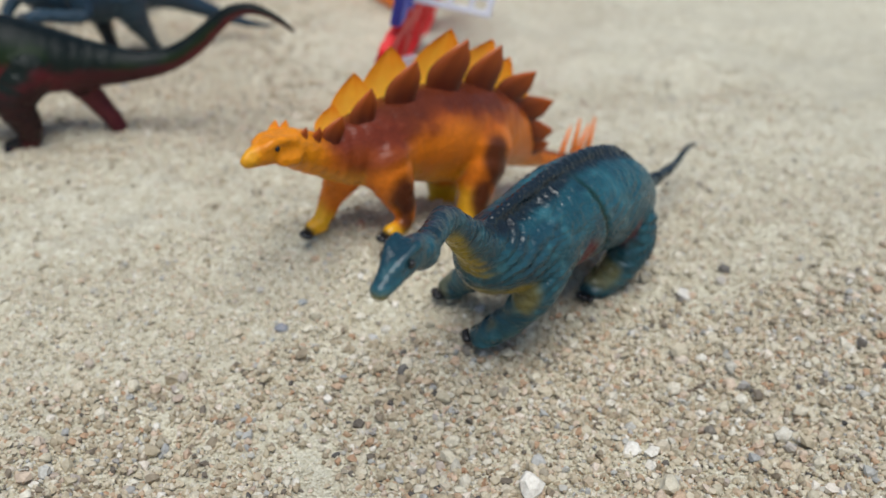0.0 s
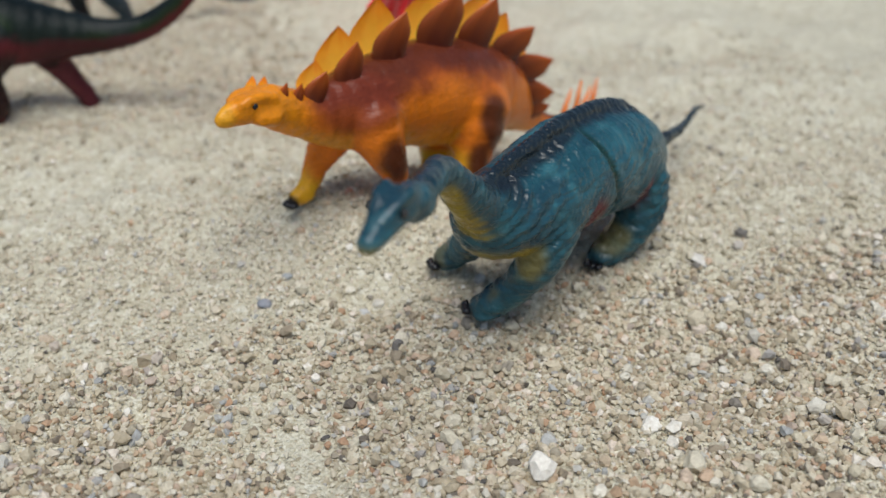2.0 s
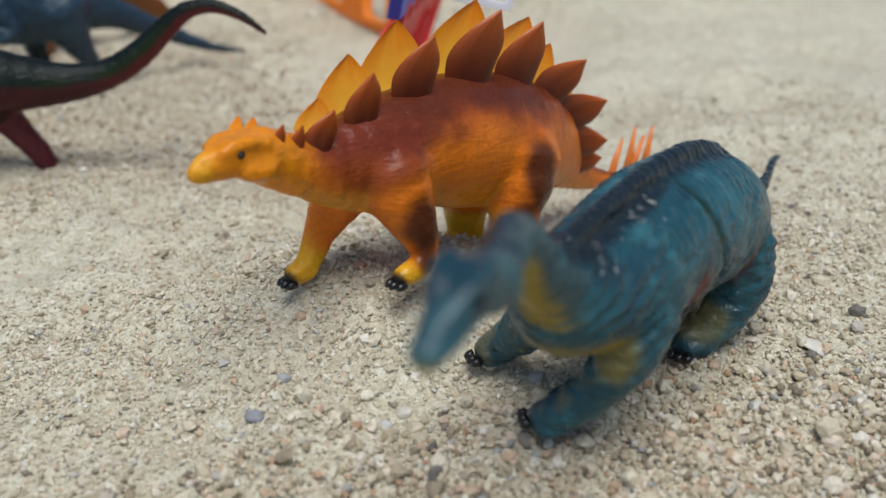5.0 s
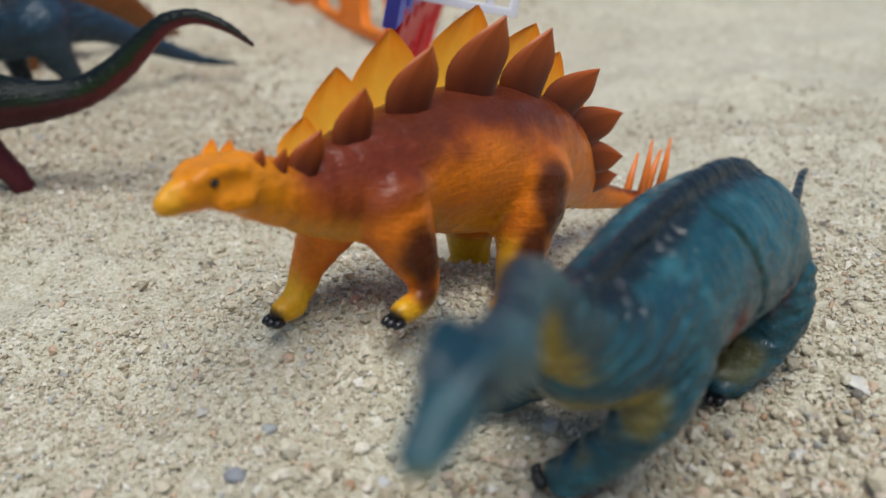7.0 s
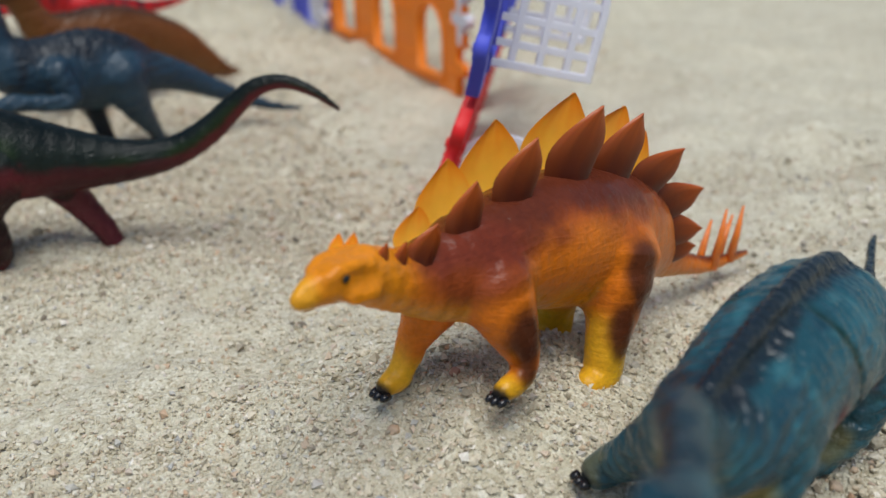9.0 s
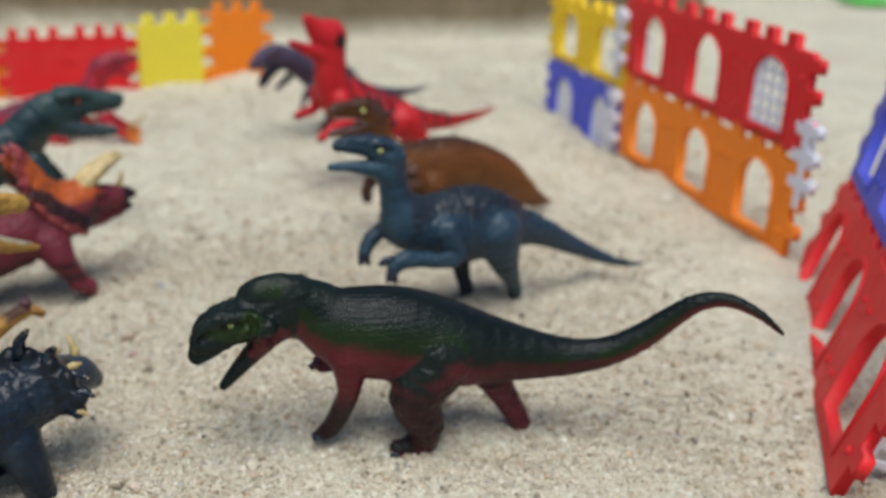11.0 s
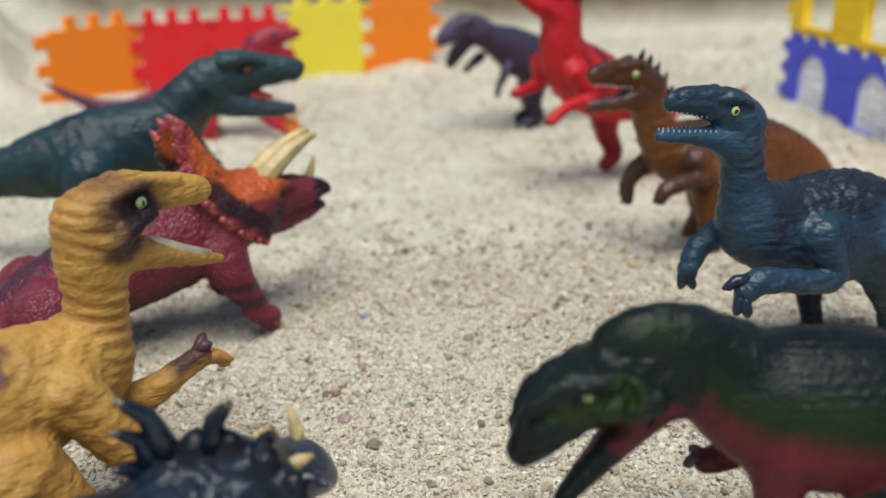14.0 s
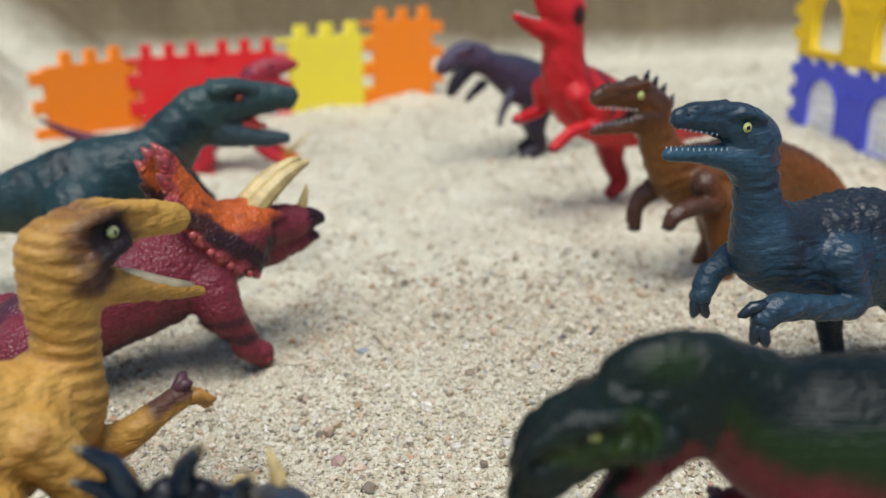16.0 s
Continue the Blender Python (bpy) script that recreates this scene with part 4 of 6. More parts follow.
    eye(t, *mm(77.6, 10.7, 58.3), 0.0010, M_EYE_Y, 1, "yellow eye with black slit", slit=True)
    eye(t, *mm(77.0, 0.0, 58.3), 0.0013, M_EYE_Y, -1, "yellow eye with black slit", slit=True)
    teeth(t, (89, 9.8, 45.4), (80, 7.2, 49.4), 10, 0.3, 0.8, M_TOOTH, -1, 4.4)
    part("tongue", tube([mm(79, 7, 39.8, 1.0), mm(75, 5.6, 44.4, 1.8), mm(70.6, 4.4, 49.6, 2.2)], 9), M_FRILL, t, "dark red tongue")
    claws(t, [(28, 5.6, 10.3), (-9.5, -8.5, 2.2)], M_DARKHORN, 1.0, 3.0, 0, "dark claw", "claw")
    claws(t, [(52, 0, 13.5)], M_DARKHORN, 0.8, 3.0, 0, "dark claw", "claw", 1.8)
    fingers(t, (50.5, -9, 33.5), ((55, -10, 32), (55.5, -8, 34), (54, -11, 35.5)), 1.3, M_PLUM, "dark maroon finger")
    return t


def toy_blue_baryonyx(m):
    t = thing("toy_baryonyx", m, "dark blue plastic long-snouted dinosaur with yellow eye, on sand", "toy dinosaur", "toy dinosaurs")
    f = Figure()
    f.chain("head", [(66.4, 0, 83.4, 2.4), (61.5, 0, 83.2, 3.0), (56, 0, 82.2, 3.8), (50, 0, 80.0, 5.1), (45.5, 0, 76.6, 5.4)], 0.85, 2.5)
    f.pair("head", [(63, 1.4, 85.2, 0.8), (52, 3.2, 84.6, 1.1)], 1, 1.5)
    f.chain("jaw", [(69, 0, 75.6, 1.5), (61.5, 0, 74.8, 1.9), (53.5, 0, 73.2, 3.1), (47, 0, 71.6, 4.6)], 1.1, 0.8)
    f.chain("neck", [(45.6, 0, 74.4, 5.5), (44, 0, 66, 5.5), (42.4, 0, 57.5, 6.6), (38, 0, 49.5, 9.8)], 0.9, 4)
    f.chain("body", [(38, 0, 49.5, 9.8), (27, 0, 45.6, 13.0), (14, 0, 44.2, 15.4), (1, 0, 42.6, 13.8), (-10, 0, 39.6, 9.2), (-24, 0, 35, 6.2), (-39, 0, 27, 4.4), (-55, 1, 18.5, 2.8), (-68, 2, 13, 1.7), (-79.5, 3, 10.2, 0.8)], 0.82, 4)
    f.chain("leg", [(1, 7, 41, 10), (-3, 7, 28, 6.0), (-9.5, 4, 17, 3.4), (-14, 0, 7.5, 2.8), (-11, -4, 3.4, 2.6), (-6.5, -6.6, 2.4, 2.1)])
    f.chain("leg", [(10, -7, 36, 7.5), (8, -10, 26, 4.6), (5.5, -10.5, 15, 3.1), (3.5, -10.5, 7.5, 3), (7, -10.8, 4.6, 2.6), (11, -11, 4, 2)])
    f.chain("arm", [(26, 10, 47, 6.0), (23.5, 13.4, 38, 3.7), (30, 14, 37, 3.1), (40, 13.4, 39.0, 2.9), (46, 12.6, 39.4, 3.3), (49.5, 12.2, 37.4, 3.0)])
    f.chain("arm", [(38, -7, 47, 5.2), (44.5, -8, 44.4, 3.2), (50.5, -7, 41.5, 2.9), (53.2, -6, 37, 2.6)])
    f.cut([(65.5, 2.2, 81.0, 0.4), (58, 3.2, 79.4, 0.4), (53, 4.4, 77.6, 0.5)], both=True, k=0.5)
    f.cut([(17, 12.6 * math.cos(a), 44.4 + 15.3 * math.sin(a), 0.6) for a in [math.radians(d) for d in range(-10, 191, 20)]], k=0.4)
    f.cut([(65.8, 1.9, 84.6, 0.5), (65, 2.0, 84.6, 0.5)], both=True, k=0.3)
    f.cut([(53, 5.0, 80.8, 1.4), (51, 5.2, 80.6, 1.4)], both=True, k=0.6)
    f.pair("head", [(55, 3.4, 83.6, 0.9), (51, 4.4, 83.6, 1.1), (46.5, 4.4, 81.8, 1.0)], 1, 0.8)

    def paint(p, rel, near, nrm):
        x, y, z = p.T
        c = flat(len(p), (0.020, 0.052, 0.082))
        c = blend(c, (0.042, 0.092, 0.130), 0.6 * smooth(0, 0.7, lumps(p, 7, 1)))
        dark = (0.010, 0.014, 0.020)
        c = blend(c, dark, 0.9 * near["body"] * smooth(0.25, 0.6, rel + 0.25 * lumps(p, 4)) * smooth(-24, -10, x))
        c = blend(c, dark, 0.6 * near["head"] * smooth(0.3, 0.9, rel))
        c = blend(c, dark, 0.8 * near["neck"] * smooth(41.5, 38, x))
        c = blend(c, (0.03, 0.085, 0.125), 0.8 * near["jaw"])
        # far leg darker than the near one
        c = blend(c, dark, 0.7 * near["leg"] * (p[:, 1] < 0))
        c = blend(c, dark, 0.85 * near["arm"] * smooth(34, 38, x) * (z < 36))
        c = blend(c, (0.035, 0.02, 0.024), 0.4 * blaze(p, (-8, 3, 50), (8, 8, 8)))
        return c

    def relief(p, rel, near):
        x = p[:, 0]
        up = smooth(0.2, 0.6, rel) * smooth(34, 24, x) * near["body"]
        crumple = np.sin(p[:, 2] * 1.5 + 0.6 * x + 5 * lumps(p, 4)) * smooth(-0.5, 0.3, lumps(p, 5, 8))
        return 0.5 * up * np.maximum(lumps(p, 0.8, 3), -0.2) + 0.22 * crumple * (near["neck"] + 0.8 * near["body"] + near["arm"]) + 0.3 * lumps(p, 1.3) * (near["arm"] + near["leg"]) + 0.3 * lumps(p, 1.2, 6) * near["head"]

    f.skin("body", M_ROUGH, t, paint, 0.6, relief)
    for s in (1, -1):
        eye(t, *mm(51.6, s * 4.5, 80.6), 0.00115, M_EYE_Y, s, "yellow-green eye with black pupil")
        part("nostril", ball(mm(65.5, s * 1.6, 84.5), 0.0004), M_BLACK, t)
    teeth(t, (69, 0, 76.6), (55, 0, 75.2), 11, 0.32, 0.8, M_BLUETOOTH, 1, 2.4)
    teeth(t, (66.8, 0, 81.6), (55, 0, 78.8), 10, 0.3, 0.7, M_BLUETOOTH, -1, 2.2)
    claws(t, [(-6, -6.8, 2.2), (11, -11, 3.6)], M_DARKHORN, 0.9, 3.0, 0, "dark claw", "claw", 2.2)
    fingers(t, (49.5, 12.2, 37.0), ((51.0, 10.5, 31.2), (52.6, 12.6, 31.6), (50.4, 14.8, 31.4)), 1.7, M_NAVY, "dark blue hooked finger")
    fingers(t, (48.5, 12.2, 40.4), ((55.6, 10.6, 38.6),), 1.6, M_NAVY, "dark blue thumb claw")
    fingers(t, (53.2, -6, 37), ((53.6, -7.5, 31.6), (55.4, -5.8, 32), (52.4, -4, 32)), 1.6, M_NAVY, "dark blue hooked finger")
    for i in range(14):
        part("scute", ball(mm(40.4 - 0.35 * i + (0.06 * i) ** 2, 0, 77 - 1.9 * i), 0.0008, (1.2, 0.7, 1), 8, 5), M_BLACK, t)
    return t


def toy_brown_rex(m):
    t = thing("toy_allosaurus", m, "glossy brown plastic dinosaur with open mouth and spiny neck", "toy dinosaur", "toy dinosaurs")
    f = Figure()
    f.chain("head", [(52.5, 0, 70, 3), (45, 0, 70.2, 4), (36, 0, 69, 5.4), (30, 0, 65, 6)], 0.85, 2.5)
    f.pair("head", [(50, 1.8, 73, 1.1), (43, 2.4, 73.2, 0.9), (36, 3.4, 74, 1.5)], 1, 1.5)
    f.chain("jaw", [(54, 0, 59, 1.5), (45, 0, 59.4, 2.2), (36, 0, 60.8, 4), (31, 0, 62, 5)], 1.1, 0.8)
    f.chain("body", [(31, 0, 62, 6.3), (28, 0, 54, 7.0), (23, 0, 45, 8.6), (15, 0, 39, 11.4), (0, 0, 36, 14.6), (-14, 0, 35, 15.2), (-30, 0, 30.5, 14.2), (-45, 0, 24, 12.2), (-58, 0, 16, 8.4), (-70, 0, 8, 4.5), (-82, -4, 4, 1.6)], 0.72, 4)
    f.chain("leg", [(3, 7, 28, 9), (4.5, 9, 19, 6.2), (4, 9.5, 11, 4.8), (4, 9.5, 4, 4.4), (9, 9.5, 2.5, 3.4)])
    f.chain("leg", [(-6, -9, 30, 9), (-8, -12, 18, 6.5), (-10, -12, 8, 5), (-6, -12, 0, 5)])
    f.chain("arm", [(14, 10, 38, 5.4), (12, 13, 32.5, 3.6), (21, 13.4, 31.5, 3.0), (28, 13, 30, 3.0), (31, 13, 27, 2.6)])
    f.chain("arm", [(20, -7, 35, 5), (28, -8, 30.5, 3.4), (31, -7.6, 25, 2.8), (30.6, -7.4, 21, 2.4)])

    def paint(p, rel, near, nrm):
        c = flat(len(p), (0.16, 0.058, 0.016))
        c = blend(c, (0.22, 0.092, 0.026), 0.7 * near["body"] * smooth(0.3, -0.5, rel + 0.2 * lumps(p, 6)))
        c = blend(c, (0.05, 0.028, 0.022), 0.8 * (near["head"] + near["jaw"]) * smooth(-0.6, 0.5, rel))
        c = blend(c, (0.04, 0.022, 0.016), 0.8 * near["body"] * smooth(0.6, 0.98, rel))
        c = blend(c, (0.05, 0.03, 0.028), 0.7 * near["arm"] * smooth(10, 18, p[:, 0]))
        return c

    f.cut([(52, 2.4, 68.4, 0.5), (44, 3.6, 67.4, 0.5), (38, 4.6, 66, 0.5)], both=True, k=0.5)
    f.cut([(40, 5.2, 70.2, 1.3), (37.6, 5.4, 69.8, 1.3)], both=True, k=0.6)
    f.skin("body", M_GLOSS, t, paint, 0.75, lambda p, rel, near: 0.3 * lumps(p, 1.2, 1) + 0.10 * np.sin(p[:, 2] * 1.4 + 0.4 * p[:, 0] + 4 * lumps(p, 6)) * near["body"])
    for s in (1, -1):
        eye(t, *mm(38.6, s * 4.5, 70.0), 0.0013, M_EYE_Y, s, "yellow eye with black slit", slit=True)
    teeth(t, (53.5, 0, 60.2), (39, 0, 61.6), 9, 0.35, 0.9, M_BLUETOOTH, 1, 2.6)
    teeth(t, (52, 0, 67.2), (39, 0, 65.4), 8, 0.45, 1.1, M_TOOTH, -1, 2.8)
    for x, z in ((34, 75.5), (30.5, 73.5), (27, 70.5), (23.5, 66.5), (20.5, 61.5)):
        part("spine", tube([mm(x, 0, z - 2.6, 1.6), mm(x - 0.8, 0, z + 0.4, 1.0), mm(x - 1.6, 0, z + 2.0, 0.3)], 7), M_BLACK, t, "dark neck spine")
    for i in range(22):
        x = 4 - 3.0 * i
        z = np.interp(x, [-62, -45, -30, -14, 0, 6], [22.6, 36.2, 44.8, 50.3, 50.7, 49.6])
        part("scute", ball(mm(x, 0, z), 0.0011, (1.2, 0.8, 1), 8, 5), M_BLACK, t)
    claws(t, [(31, 13, 26), (30.4, -7.4, 20)], M_DARKHORN, 0.8, 2.4, 0, "dark claw", "claw", 1.8)
    claws(t, [(9, 9.5, 2.2)], M_DARKHORN, 1.0, 2.8, 0, "dark claw", "claw")
    return t


def toy_red_rex(m):
    t = thing("toy_dinosaur", m, "bright red plastic dinosaur with dark stripes, head raised, roaring", "toy dinosaur", "toy dinosaurs")
    f = Figure()
    f.chain("head", [(60, 0, 90, 9), (66, 0, 92, 7.6), (72, 0, 97, 4.6), (76, 0, 101, 2.6)], 0.75, 3)
    f.chain("jaw", [(63, 0, 81, 6.4), (75, 0, 84, 3.8), (86, 0, 89, 1.9)], 0.9, 1.5)
    f.chain("body", [(60, 0, 88, 8.6), (60, 0, 78, 9), (60, 0, 67, 10), (55, 0, 57, 12.5), (44, 0, 50, 14.5), (30, 0, 43, 13.5), (14, 0, 38.5, 11.5), (0, 0, 34, 8), (-14, 0, 31, 6), (-30, 0, 28.5, 4.5), (-45, 0, 28, 3.2), (-60, 0, 29, 2), (-72, 0, 31.5, 0.8)], 0.8, 4)
    f.chain("leg", [(14, 8, 37, 10.5), (3, 12, 23, 6.6), (-5, 12, 13, 4.8), (-10, 12, 2.5, 4.4), (-3, 12, 0.5, 3.4)])
    f.chain("leg", [(22, -9, 36, 9), (18, -11, 20, 5.6), (12, -11, 9, 4.4), (17, -11, 4, 3.6)])
    f.chain("arm", [(60, 9, 56, 5), (55, 13, 45, 3.4), (68, 13, 43, 2.6), (77, 13, 38, 2.4)])
    f.chain("arm", [(64, -8, 58, 4.6), (64, -10, 49, 3.0), (76, -10, 46, 2.4)])

    def paint(p, rel, near, nrm):
        x, y, z = p.T
        c = flat(len(p), (0.62, 0.018, 0.022))
        stripe = smooth(0.2, 0.6, np.sin(x * 0.62 + 1.6 * lumps(p, 6))) * smooth(-0.5, 0.0, rel) * near["body"] * smooth(60, 50, x)
        c = blend(c, (0.20, 0.016, 0.024), 0.7 * near["body"] * smooth(0.45, 0.9, rel) * smooth(58, 46, x))
        c = blend(c, (0.05, 0.012, 0.020), 0.9 * stripe)
        for s in (1, -1):
            c = blend(c, (0.012, 0.008, 0.010), blaze(p, (58.5, s * 7, 88), (4.6, 5, 5.6)))
        # far flank and far leg darker, more so lower down
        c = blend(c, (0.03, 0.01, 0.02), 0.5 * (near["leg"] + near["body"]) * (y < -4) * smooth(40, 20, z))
        return c

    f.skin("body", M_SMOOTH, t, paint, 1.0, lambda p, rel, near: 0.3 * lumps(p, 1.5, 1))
    for s in (1, -1):
        eye(t, *mm(59.5, s * 6.7, 89), 0.0015, M_BLACK, s, "black eye")
    teeth(t, (85, 0, 90), (76, 0, 87), 6, 0.6, 1.4, M_TOOTH, 1, 2.6)
    for i in range(20):
        x = 52 - 4.2 * i
        z = np.interp(x, [-30, -14, 0, 14, 30, 44, 52], [33.4, 37.2, 42, 50, 56.6, 64.2, 68])
        part("scute", ball(mm(x, 0, z), 0.0013, (1.2, 0.8, 1.1), 8, 5), M_BLACK, t)
    claws(t, [(77, 13, 37.5), (76, -10, 45.5)], M_DARKHORN, 0.8, 2.6, 0, "dark claw", "claw", 1.8)
    claws(t, [(-3, 12, 0.3), (17, -11, 3.5)], M_DARKHORN, 1.1, 3, 0, "dark claw", "claw")
    return t


def toy_purple_rex(m):
    t = thing("toy_tyrannosaurus", m, "dark purple-grey plastic tyrannosaurus with open mouth, on sand", "toy dinosaur", "toy dinosaurs")
    f = Figure()
    f.chain("head", [(50.5, 0, 51.5, 3.6), (45, 0, 55.5, 5.6), (37, 0, 58, 6.8), (29, 0, 55.5, 6.8)], 0.8, 3)
    f.chain("jaw", [(45.5, 0, 39.0, 2.8), (42, 0, 44, 3.8), (37, 0, 50, 5)], 1, 1)
    f.pair("head", [(44, 4.5, 59.5, 1.4), (36, 5.6, 62, 2.0)], 1, 1.2)
    f.chain("body", [(30, 0, 55, 6.6), (21, 0, 50.5, 7.6), (10, 0, 45, 11), (0, 0, 39.5, 13), (-12, 0, 35, 12), (-22, 0, 28, 8), (-38, 0, 25, 5), (-60, 0, 23, 3), (-82, 0, 25, 1)], 0.8, 4)
    f.chain("leg", [(-4, 8, 31, 8.6), (0, 10, 16, 5.2), (-3, 10, 7, 4), (6, 10, 2, 3.5)])
    f.chain("leg", [(-10, -8, 30, 8), (-8, -10, 16, 5), (-12, -10, 7, 4), (-4, -10, 2, 3.5)])
    f.chain("arm", [(24, -6, 40, 3), (30, -7, 35, 1.9), (32, -7, 32.5, 1.6)])
    f.chain("arm", [(14, 7, 35, 3), (20, 9, 27, 1.9), (21.5, 9, 21, 1.6)])

    def paint(p, rel, near, nrm):
        c = flat(len(p), (0.060, 0.038, 0.070))
        c = blend(c, (0.030, 0.045, 0.075), 0.7 * smooth(0.2, 0.8, rel + 0.2 * lumps(p, 5)))
        c = blend(c, (0.105, 0.075, 0.125), 0.6 * near["head"])
        c = blend(c, (0.018, 0.014, 0.022), 0.8 * np.maximum(near["leg"], near["jaw"]))
        c = blend(c, (0.07, 0.025, 0.05), 0.6 * near["body"] * smooth(-0.1, -0.7, rel))
        return c

    f.skin("body", M_SMOOTH, t, paint, 1.0, lambda p, rel, near: 0.25 * lumps(p, 1.5, 1))
    for s in (1, -1):
        eye(t, *mm(40.5, s * 5.6, 59), 0.0011, M_EYE_R, s, "dark red eye")
    part("tongue", tube([mm(43, 0, 47, 1.6), mm(40, 0, 50, 2.2), mm(36, 0, 53, 2.2)], 8), M_EYE_R, t, "red tongue")
    teeth(t, (50, 0, 48.4), (43, 0, 50.8), 6, 0.5, 1.2, M_TOOTH, -1, 2.8)
    claws(t, [(6, 10, 1.5), (-4, -10, 1.5)], M_DARKHORN, 1.0, 2.6, 0, "dark claw", "claw")
    return t


def toy_green_rex(m):
    t = thing("toy_tyrannosaurus", m, "dark blue-green plastic tyrannosaurus with red eye, on sand", "toy dinosaur", "toy dinosaurs")
    f = Figure()
    f.chain("head", [(19.5, 0, 58.2, 4.2), (12, 0, 58.6, 5.4), (1, 0, 58, 7.6), (-11, 0, 55.5, 9)], 0.8, 3)
    f.pair("head", [(7, 4.4, 62.6, 1.4), (1, 6, 64, 1.8), (-6, 6.4, 63.2, 2.4)], 1, 2)
    f.chain("jaw", [(17.5, 0, 43.5, 2.2), (8, 0, 44.5, 3.4), (-5, 0, 48, 5.6)], 1.05, 1)
    f.chain("body", [(-13, 0, 53, 8.5), (-19.5, 0, 48.4, 10), (-27, 0, 40, 11.5), (-38, 0, 35, 14.5), (-52, 0, 32.5, 15.6), (-66, 0, 30, 13.4), (-80, 0, 28, 9.6), (-97, 0, 25, 6), (-120, 0, 22, 4), (-146, 0, 21, 1.4)], 0.82, 4)
    f.cut([(20, 3.2, 55.4, 0.5), (10, 4.4, 54.2, 0.5), (1, 6, 52, 0.5)], both=True, k=0.5)
    f.cut([(5, 6.4, 60.2, 1.6), (0, 7.2, 59.8, 1.8)], both=True, k=0.8)
    f.pair("leg", [(-55, -9, 27, 12), (-56, -13, 12, 7.2), (-63, -13, 2, 4.6), (-56, -13, -3, 4.2), (-50, -13, -3.5, 3)])
    f.pair("arm", [(-20, -8, 33, 4), (-14, -10, 25, 2.8), (-10, -10, 20, 2.2)])

    def paint(p, rel, near, nrm):
        x, y, z = p.T
        c = flat(len(p), (0.015, 0.042, 0.048))
        c = blend(c, (0.036, 0.068, 0.064), 0.7 * near["head"])
        c = blend(c, (0.035, 0.055, 0.035), 0.8 * near["body"] * smooth(0.1, -0.6, rel))
        c = blend(c, (0.008, 0.016, 0.022), 0.75 * smooth(0.0, 0.6, lumps(p, 6, 2)) * near["body"] * smooth(-0.4, 0.3, rel))
        c = blend(c, (0.12, 0.09, 0.06), 0.6 * near["body"] * blaze(p, (-18, 0, 38), (9, 14, 12)))
        c = blend(c, (0.06, 0.09, 0.10), 0.8 * near["jaw"])
        c = blend(c, (0.008, 0.010, 0.012), 0.9 * near["arm"] * smooth(28, 20, z))
        for s in (1, -1):
            c = blend(c, (0.01, 0.018, 0.02), 0.8 * blaze(p, (1.5, s * 7, 60), (5, 4, 3.4)))
        return c

    f.skin("body", M_SMOOTH, t, paint, 0.9, lambda p, rel, near: 0.35 * lumps(p, 1.6, 1) + 0.1 * np.sin(p[:, 0] * 0.9 + 0.7 * p[:, 2] + 5 * lumps(p, 7)))
    for s in (1, -1):
        eye(t, *mm(2.0, s * 5.9, 60), 0.0013, M_EYE_R, s, "red eye")
    part("tongue", tube([mm(11, 0, 47.6, 1.6), mm(4, 0, 49.4, 2.6), mm(-4, 0, 51, 2.8)], 8), vinyl("red_mouth_paint", (0.6, 0.06, 0.03)), t, "red tongue")
    teeth(t, (19, 0, 54.4), (10, 0, 52.4), 6, 0.5, 1.3, M_TOOTH, -1, 3.0)
    teeth(t, (17, 0, 45.4), (9, 0, 47.6), 6, 0.5, 1.3, M_TOOTH, 1, 2.6)
    claws(t, [(-9, -10, 19), (-9, 10, 19)], M_BLACK, 0.9, 3.0, 0, "black claw", "claw", 1.8)
    claws(t, [(-50, -13, -3.5), (-50, 13, -3.5)], M_BLACK, 1.0, 3.0, 0, "black claw", "claw")
    return t


